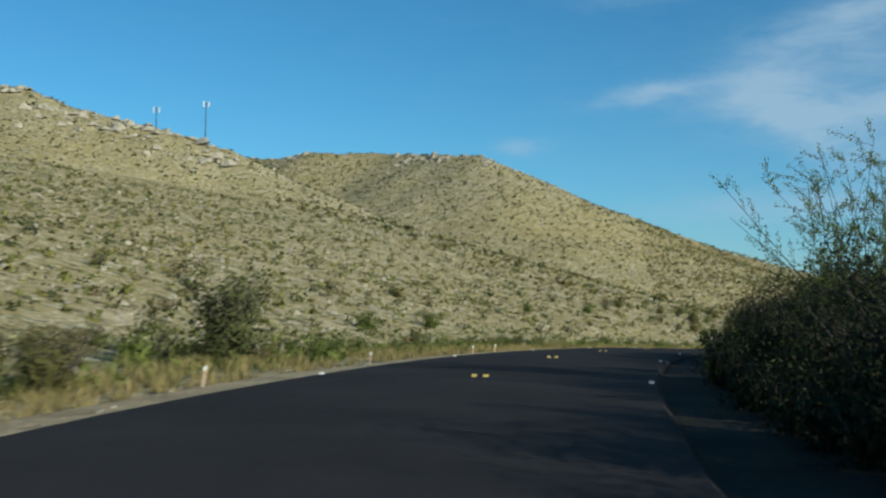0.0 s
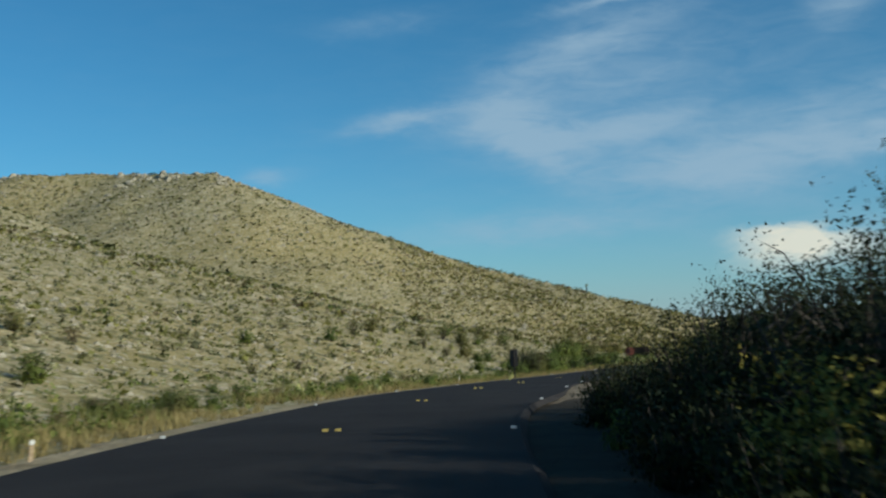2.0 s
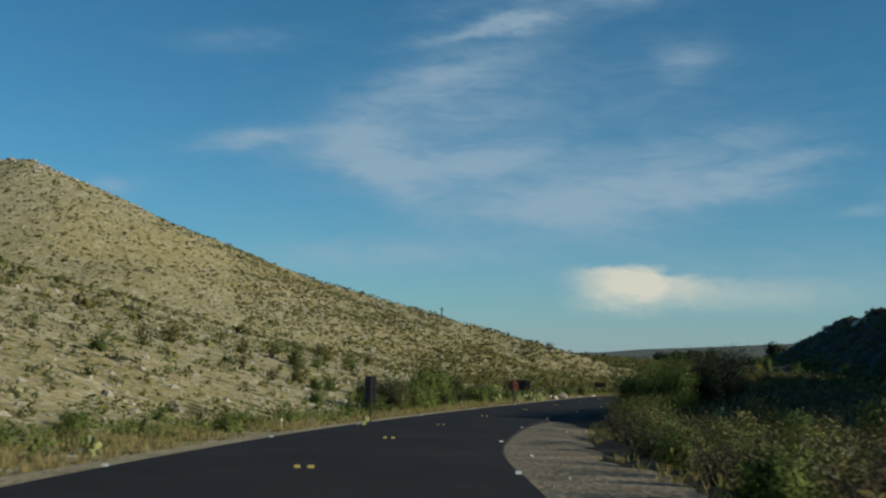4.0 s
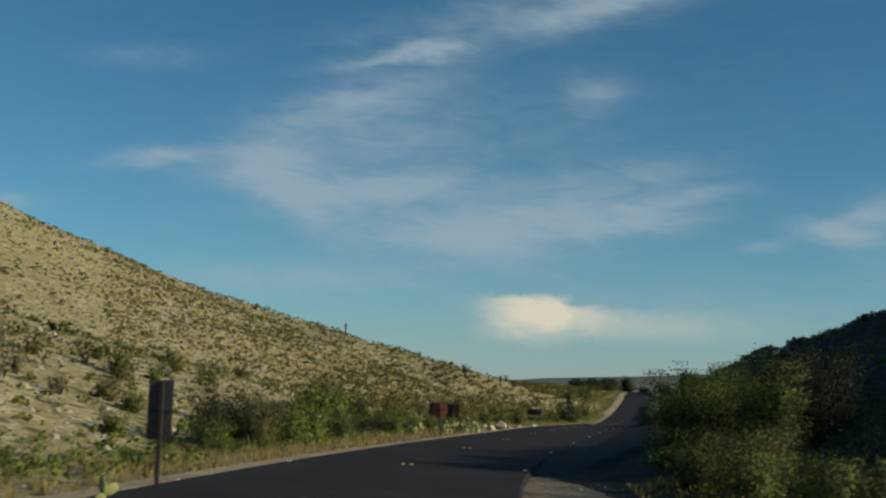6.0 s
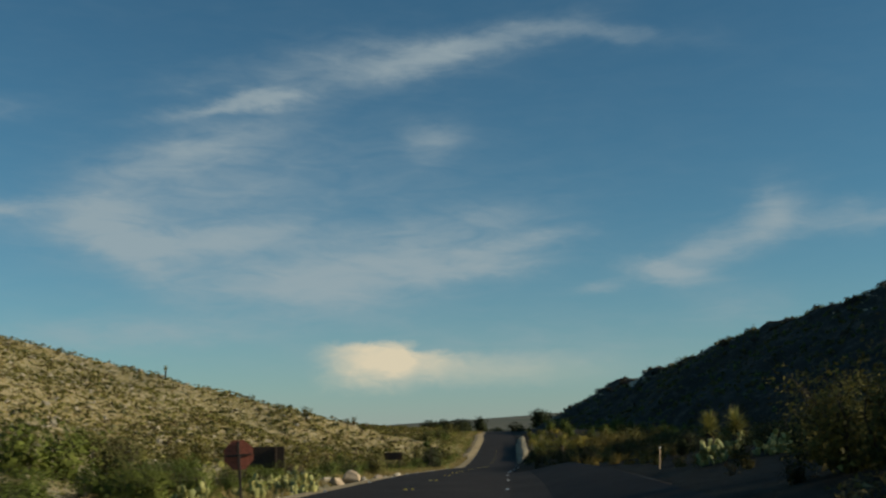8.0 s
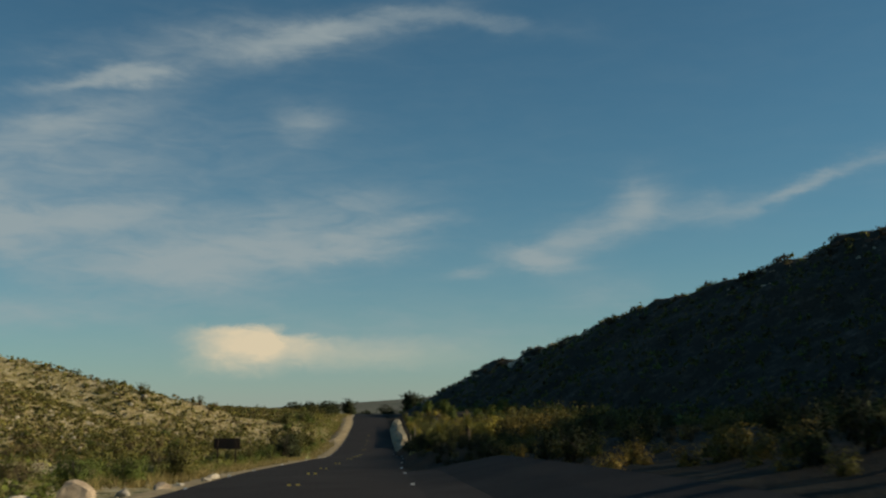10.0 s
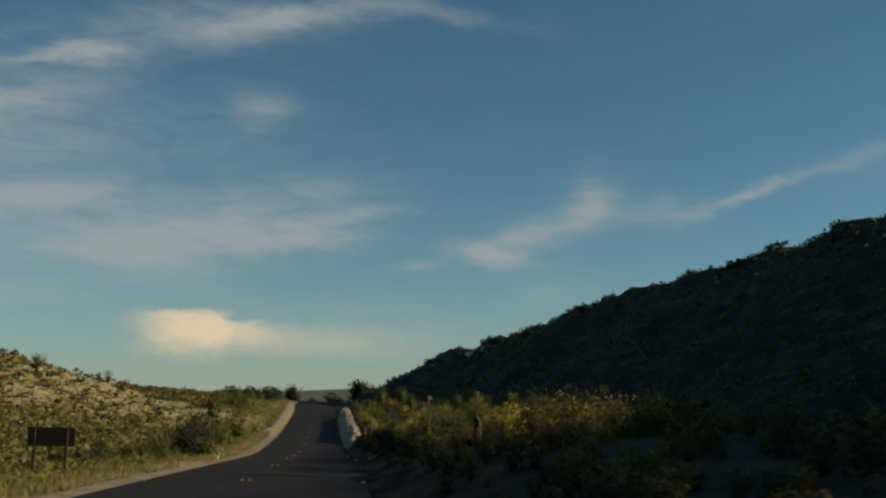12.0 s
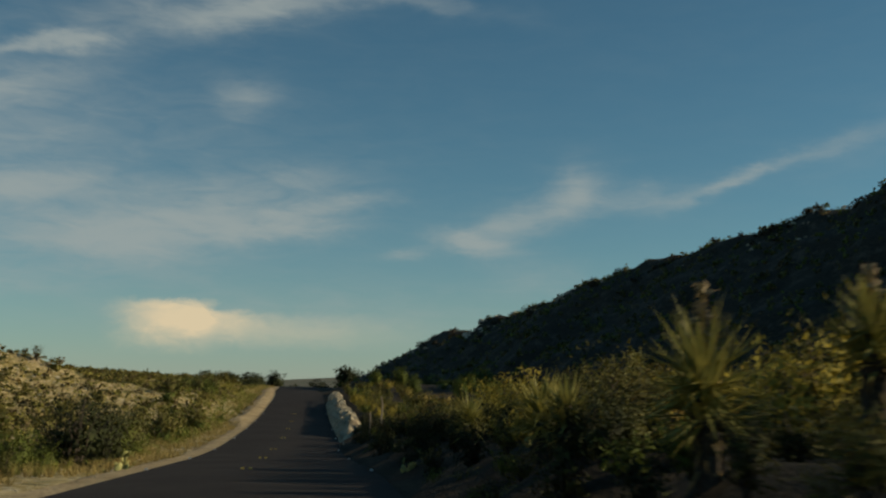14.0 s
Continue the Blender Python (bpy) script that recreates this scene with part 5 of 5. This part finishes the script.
def scatter_all():
    # the sunlit western hill
    for name, mat, n, lo, hi, per, leaf, thr, seed, label in (
            ("hill_dark_shrubs", LEAF_MID, 3800, 0.5, 1.8, 22, 0.33, 0.05, 1, "small dark green shrubs dotted over the hill"),
            ("hill_olive_shrubs", LEAF_OLIVE, 11000, 0.45, 1.3, 13, 0.4, -0.15, 2, "olive desert shrubs dotted over the hill"),
            ("hill_grey_shrubs", LEAF_GREY, 11000, 0.4, 1.3, 12, 0.42, -0.1, 3, "pale grey sage dotted over the hill"),
            ("hill_dry_shrubs", LEAF_DRY, 9000, 0.4, 1.1, 10, 0.48, -0.1, 4, "brown dry shrubs dotted over the hill"),
            ("hill_yellow_grass", YELLOW_GRASS, 17000, 0.35, 0.85, 7, 0.55, -0.2, 5, "yellow-green bunch grass on the hill")):
        x, y, z, rng = sample(n, -245, 118, 120, 400, seed, west_hill)
        ok = fbm(x, y, 26.0, 3, seed + 60) > thr - rng.uniform(0, 0.5, len(x))
        x, y, z = x[ok], y[ok], z[ok]
        size = lo + (hi - lo) * rng.uniform(0, 1, len(x)) ** 2.2
        stuff(name, bunch_mesh(name, x, y, z, size, mat, per, leaf, seed, 0.42), label, "shrubs" if "grass" not in name else "grass")
    x, y, z, rng = sample(20000, -245, 110, 120, 400, 9, west_hill)
    ok = fbm(x, y, 18.0, 3, 77) > -0.1 - rng.uniform(0, 0.6, len(x))
    x, y, z = x[ok], y[ok], z[ok]
    stuff("hill_stones", stone_mesh("hill_stones", x, y, z, 0.25 + 1.0 * rng.uniform(0, 1, len(x)) ** 3.2, OUTCROP, 9), "pale limestone rubble scattered over the hill", "stones")
    # ledges and outcrops along the crests
    for name, line, n, big, seed, label in (("spur_outcrop_stones", SPUR, 800, 3.6, 71, "pale limestone outcrop along the spur's crest"), ("mesa_outcrop_stones", MESA[:11], 900, 2.4, 72, "pale limestone ledge along the mesa's rim"),
                                            ("ridge_outcrop_stones", EAST_RIDGE[2:13], 700, 1.5, 73, "weathered ledge rocks along the eastern crest")):
        rng = np.random.default_rng(seed)
        a = np.array(line, float)
        s = rng.integers(0, len(a) - 1, n)
        u = rng.uniform(0, 1, (n, 1))
        p = a[s] * (1 - u) + a[s + 1] * u
        dx, dy = a[s + 1, 0] - a[s, 0], a[s + 1, 1] - a[s, 1]
        L = np.hypot(dx, dy)
        o = rng.normal(0, 1, n) * 10.0
        x, y = p[:, 0] - dy / L * o, p[:, 1] + dx / L * o
        ok = vnoise(x / 14, y / 14, seed) > -0.1
        x, y = x[ok], y[ok]
        stuff(name, stone_mesh(name, x, y, height(x, y), 0.5 + big * rng.uniform(0, 1, len(x)) ** 2.2, OUTCROP, seed), label, "stones")
    # bare pale knobs of rock on the eastern crest
    rng = np.random.default_rng(75)
    x = np.concatenate([rng.normal(cx, 2.6, 26) for cx in (254.5, 249.0)])
    y = np.concatenate([rng.normal(cy, 3.4, 26) for cy in (420.0, 372.0)])
    stuff("crest_knob_stones", stone_mesh("crest_knob_stones", x, y, height(x, y) + 0.3, 0.8 + 1.9 * rng.uniform(0, 1, len(x)) ** 2, LIMESTONE, 75), "pale bare rock knob on the eastern crest", "stones")
    # ragged bushes on the eastern crest, their leaf colour darkened for shade
    rng = np.random.default_rng(74)
    a = np.array(EAST_RIDGE[1:13], float)
    k = rng.integers(0, len(a) - 1, 620)
    u = rng.uniform(0, 1, (620, 1))
    p = (a[k] * (1 - u) + a[k + 1] * u)[:, :2] + rng.normal(0, 1, (620, 2)) * np.array([7.0, 2.0])
    p = p[vnoise(p[:, 0] / 9, p[:, 1] / 9, 19) > -0.35]
    stuff("crest_bushes", bunch_mesh("crest_bushes", p[:, 0], p[:, 1], height(p[:, 0], p[:, 1]) - 0.2, 1.2 + 2.4 * rng.uniform(0, 1, len(p)) ** 1.6, LEAF_SHADE, 60, 0.2, 74, 0.5), "bushes along the eastern crest, coloured dark for shade", "bushes")
    # the tail of the hill, near the road
    for name, mat, n, lo, hi, per, leaf, seed, label in (("slope_olive_shrubs", LEAF_OLIVE, 3600, 0.5, 1.3, 16, 0.34, 16, "olive shrubs on the hill's lower slope"), ("slope_dark_shrubs", LEAF_MID, 420, 0.5, 1.3, 18, 0.32, 17, "dark shrubs on the hill's lower slope"),
                                                         ("slope_yellow_grass", YELLOW_GRASS, 12000, 0.3, 0.8, 8, 0.5, 18, "yellow-green bunch grass on the hill's lower slope"), ("slope_straw", STRAW, 3000, 0.3, 0.7, 8, 0.5, 19, "straw bunch grass on the hill's lower slope"), ("slope_dry_brush", LEAF_DRY, 9000, 0.3, 0.8, 8, 0.45, 20, "brown dry brush on the hill's lower slope")):
        x, y, z, rng = sample(n, 15, 125, 165, 330, seed, lambda x, y, d: (d < -16) & (d > -120))
        size = lo + (hi - lo) * rng.uniform(0, 1, len(x)) ** 2
        stuff(name, bunch_mesh(name, x, y, z, size, mat, per, leaf, seed, 0.45), label, "shrubs" if "shrubs" in name else "grass")
    # the hill's foot, down to the verge
    for name, mat, n, lo, hi, per, leaf, seed, label in (("foot_olive_shrubs", LEAF_OLIVE, 2600, 0.3, 1.0, 20, 0.21, 81, "olive shrubs on the foot of the hill"), ("foot_grey_shrubs", LEAF_GREY, 5200, 0.35, 1.2, 18, 0.23, 82, "pale grey sage on the foot of the hill"),
                                                         ("foot_dark_shrubs", LEAF_MID, 650, 0.5, 1.3, 40, 0.16, 83, "dark green shrubs on the foot of the hill"), ("foot_yellow_grass", YELLOW_GRASS, 9000, 0.25, 0.6, 7, 0.45, 84, "yellow bunch grass on the foot of the hill")):
        x, y, z, rng = sample(n, -75, 60, 15, 190, seed, lambda x, y, d: (d < -9.5) & (d > -75))
        size = lo + (hi - lo) * rng.uniform(0, 1, len(x)) ** 2
        stuff(name, bunch_mesh(name, x, y, z, size, mat, per, leaf, seed, 0.45), label, "shrubs" if "shrubs" in name else "grass")
    x, y, z, rng = sample(15000, -75, 60, 15, 190, 85, lambda x, y, d: (d < -9) & (d > -75))
    stuff("foot_stones", stone_mesh("foot_stones", x, y, z, 0.12 + 0.5 * rng.uniform(0, 1, len(x)) ** 3.0, OUTCROP, 85), "pale stones scattered over the hill's foot", "stones")
    # flats west of the road
    for name, mat, n, lo, hi, seed, label in (("flat_olive_brush", LEAF_OLIVE, 1600, 0.4, 1.0, 12, "olive brush on the flats below the hill"), ("flat_green_brush", LEAF_GREEN, 1000, 0.35, 0.9, 13, "green brush on the flats below the hill"),
                                              ("flat_dry_brush", LEAF_DRY, 900, 0.3, 0.8, 14, "dry brown brush on the flats below the hill"), ("flat_yellow_grass", YELLOW_GRASS, 5000, 0.3, 0.8, 15, "yellow grass on the flats below the hill")):
        x, y, z, rng = sample(n * 2, -60, 170, 20, 420, seed, lambda x, y, d: (d < -13) & (d > -75))
        size = lo + (hi - lo) * rng.uniform(0, 1, len(x)) ** 1.8
        stuff(name, bunch_mesh(name, x, y, z, size, mat, 20 if "grass" not in name else 9, 0.22 if "grass" not in name else 0.5, seed), label, "brush" if "grass" not in name else "grass")
    # thicker brush west of the far stretch of the road
    for name, mat, n, lo, hi, seed, label in (("flank_olive_brush", LEAF_OLIVE, 2600, 0.6, 1.5, 46, "olive brush beside the far stretch of road"), ("flank_dry_brush", LEAF_DRY, 1500, 0.5, 1.2, 47, "brown brush beside the far stretch of road"),
                                              ("flank_yellow_grass", YELLOW_GRASS, 4200, 0.4, 0.9, 48, "yellow grass beside the far stretch of road")):
        x, y, z, rng = sample(n * 5, 40, 175, 180, 345, seed, lambda x, y, d: (d < -7.5) & (d > -48))
        size = lo + (hi - lo) * rng.uniform(0, 1, len(x)) ** 1.6
        stuff(name, bunch_mesh(name, x[:n], y[:n], z[:n], size[:n], mat, 18 if "grass" not in name else 9, 0.27, seed, 0.5), label, "brush" if "grass" not in name else "grass")
    # low brush east of the road, past the hedge
    for name, mat, n, seed, label in (("low_olive_brush", LEAF_OLIVE, 1000, 26, "low olive brush behind the eastern verge"), ("low_dry_brush", LEAF_DRY, 1400, 27, "low dry brown brush behind the eastern verge"), ("low_yellow_grass", STRAW, 500, 28, "dry straw grass behind the eastern verge")):
        x, y, z, rng = sample(n * 6, 5, 60, 59, 112, seed, lambda x, y, d: (d > 6.8) & (d < 26))
        size = 0.4 + 0.8 * rng.uniform(0, 1, len(x)) ** 1.5
        stuff(name, bunch_mesh(name, x[:n], y[:n], z[:n], size[:n], mat, 40, 0.1, seed), label, "brush" if "brush" in name else "grass")
    # flats and the shaded ridge to the east
    for name, mat, n, lo, hi, seed, label in (("east_olive_brush", LEAF_OLIVE, 4200, 0.8, 2.2, 22, "olive brush covering the eastern flats"), ("east_green_brush", LEAF_GREEN, 2600, 0.7, 1.9, 23, "green brush covering the eastern flats"),
                                              ("east_dry_brush", LEAF_DRY, 2400, 0.5, 1.4, 24, "dry brown brush covering the eastern flats")):
        x, y, z, rng = sample(n * 2, 10, 260, 30, 500, seed, lambda x, y, d: (d > 20) & (d < 120))
        size = lo + (hi - lo) * rng.uniform(0, 1, len(x)) ** 1.6
        stuff(name, bunch_mesh(name, x, y, z, size, mat, 16, 0.34, seed), label, "brush")
    # leaves and rocks here carry the slope's shade in their colour
    for name, mat, n, lo, hi, seed, label in (("ridge_dark_bushes", LEAF_SHADE, 9000, 0.5, 1.4, 31, "bushes covering the ridge, coloured dark for its shade"), ("ridge_dry_bushes", LEAF_SHADE, 1500, 0.8, 1.6, 32, "brown dry bushes covering the ridge, coloured dark for its shade")):
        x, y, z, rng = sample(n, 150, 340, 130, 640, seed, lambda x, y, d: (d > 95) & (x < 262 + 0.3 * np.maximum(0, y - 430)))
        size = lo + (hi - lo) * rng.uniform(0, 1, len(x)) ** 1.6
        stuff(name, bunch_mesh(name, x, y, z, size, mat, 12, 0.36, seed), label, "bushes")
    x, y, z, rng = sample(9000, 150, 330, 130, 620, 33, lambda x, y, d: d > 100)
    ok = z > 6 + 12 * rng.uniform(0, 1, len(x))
    stuff("ridge_stones", stone_mesh("ridge_stones", x[ok], y[ok], z[ok], 0.4 + 1.1 * rng.uniform(0, 1, ok.sum()) ** 3, RIDGE_ROCK, 33), "weathered ledge rocks on the ridge, coloured dark for its shade", "stones")
    # the far plain
    x, y, z, rng = sample(6500, -100, 1500, 400, 2200, 41, lambda x, y, d: (x > 0.15 * y) & (np.abs(d) > 40))
    stuff("plain_brush", bunch_mesh("plain_brush", x, y, z, 1.5 + 3.0 * rng.uniform(0, 1, len(x)) ** 2, LEAF_DARK, 6, 0.6, 41), "dark brush dotted over the far plain", "brush")


def verge_grass():
    """Dry grass along both verges."""
    rng = np.random.default_rng(61)
    for name, mat, n, d0, d1, h, label in (("verge_straw", STRAW, 9500, -7.2, -4.1, 0.30, "dry straw-coloured grass along the verge"), ("verge_green_grass", YELLOW_GRASS, 3600, -9.5, -5.2, 0.40, "yellow-green grass along the verge"),
                                           ("east_verge_straw", STRAW, 4200, 5.6, 9.0, 0.2, "dry straw-coloured grass along the eastern verge"), ("east_verge_grass", YELLOW_GRASS, 6000, 5.6, 14.0, 0.24, "yellow-green grass along the eastern verge")):
        k = rng.integers(25, len(ROAD) - 45, n)
        off = d0 + (d1 - d0) * rng.uniform(0, 1, n)
        p = ROAD[k, :2] + RIGHT[k] * off[:, None] + _tan[k] * rng.uniform(-0.8, 0.8, (n, 1))
        dn, _, _ = road_frame(p[:, 0], p[:, 1])
        ok = (np.abs(dn) > np.where((p[:, 1] > 100) & (p[:, 1] < 172) & (dn > 0), 7.0, 4.1)) & (vnoise(p[:, 0] / 2.5, p[:, 1] / 2.5, 5) > -0.35) & ((dn < 0) | ((p[:, 1] > 54) & (p[:, 1] < 104)))
        p = p[ok]
        z = height(p[:, 0], p[:, 1])
        m, bl = len(p), 10
        a = rng.uniform(0, 2 * math.pi, (m, bl))
        r = rng.uniform(0.03, 0.2, (m, bl))
        hh = h * rng.uniform(0.5, 1.3, (m, 1)) * rng.uniform(0.6, 1.1, (m, bl))
        c, s = np.cos(a), np.sin(a)
        w = 0.017
        bx, by, bz = p[:, 0, None] + r * 0.3 * c, p[:, 1, None] + r * 0.3 * s, z[:, None] - 0.03
        tx, ty, tz = p[:, 0, None] + r * 1.6 * c, p[:, 1, None] + r * 1.6 * s, z[:, None] + hh
        v = np.stack([np.stack([bx - s * w, by + c * w, bz + 0 * c], -1), np.stack([bx + s * w, by - c * w, bz + 0 * c], -1), np.stack([tx, ty, tz], -1)], 2).reshape(-1, 3)
        i = np.arange(m * bl) * 3
        stuff(name, mesh_data(name, v, np.stack([i, i + 1, i + 2], -1), mat), label, "grass")
    # low green herbs behind the western verge
    k = rng.integers(40, len(ROAD) - 90, 6000)
    off = -5.6 - 6.5 * rng.uniform(0, 1, len(k)) ** 1.3
    p = ROAD[k, :2] + RIGHT[k] * off[:, None] + _tan[k] * rng.uniform(-0.8, 0.8, (len(k), 1))
    p = p[vnoise(p[:, 0] / 4.0, p[:, 1] / 4.0, 8) > np.where(p[:, 1] < 45, -0.15, -0.3)]
    stuff("verge_herbs", bunch_mesh("verge_herbs", p[:, 0], p[:, 1], height(p[:, 0], p[:, 1]) - 0.05, 0.28 + 0.55 * rng.uniform(0, 1, len(p)) ** 1.4, LEAF_GREEN, 16, 0.2, 64), "low fresh green herbs behind the verge", "herbs")
    # small stones in the shoulders
    k = rng.integers(25, len(ROAD) - 45, 2600)
    side = np.where(rng.uniform(0, 1, len(k)) < 0.6, -1, 1)
    off = side * (3.5 + 2.2 * rng.uniform(0, 1, len(k)) ** 1.5)
    p = ROAD[k, :2] + RIGHT[k] * off[:, None] + _tan[k] * rng.uniform(-0.8, 0.8, (len(k), 1))
    ok = (side < 0) | ((p[:, 1] > 58) & (p[:, 1] < 100))
    p, k = p[ok], k[ok]
    z = np.maximum(height(p[:, 0], p[:, 1]), ROAD[k, 2] - 0.06)
    kk = rng.integers(_i[2] + 7, _i[3], 520)
    face = rng.uniform(3.5, 4.8, 520)
    p2 = ROAD[kk, :2] + RIGHT[kk] * face[:, None] + _tan[kk] * rng.uniform(-0.8, 0.8, (520, 1))
    stuff("bank_rubble", stone_mesh("bank_rubble", p2[:, 0], p2[:, 1], ROAD[kk, 2] + 0.08 + 1.1 * np.clip((face - 3.4) / 0.9, 0, 1), 0.15 + 0.6 * rng.uniform(0, 1, 520) ** 2.5, OUTCROP, 63), "pale limestone rubble on the bank", "stones")
    stuff("shoulder_stones", stone_mesh("shoulder_stones", p[:, 0], p[:, 1], z, 0.03 + 0.11 * rng.uniform(0, 1, len(k)) ** 4, OUTCROP, 62), "loose pale stones on the shoulders", "stones")


scatter_all()
verge_grass()
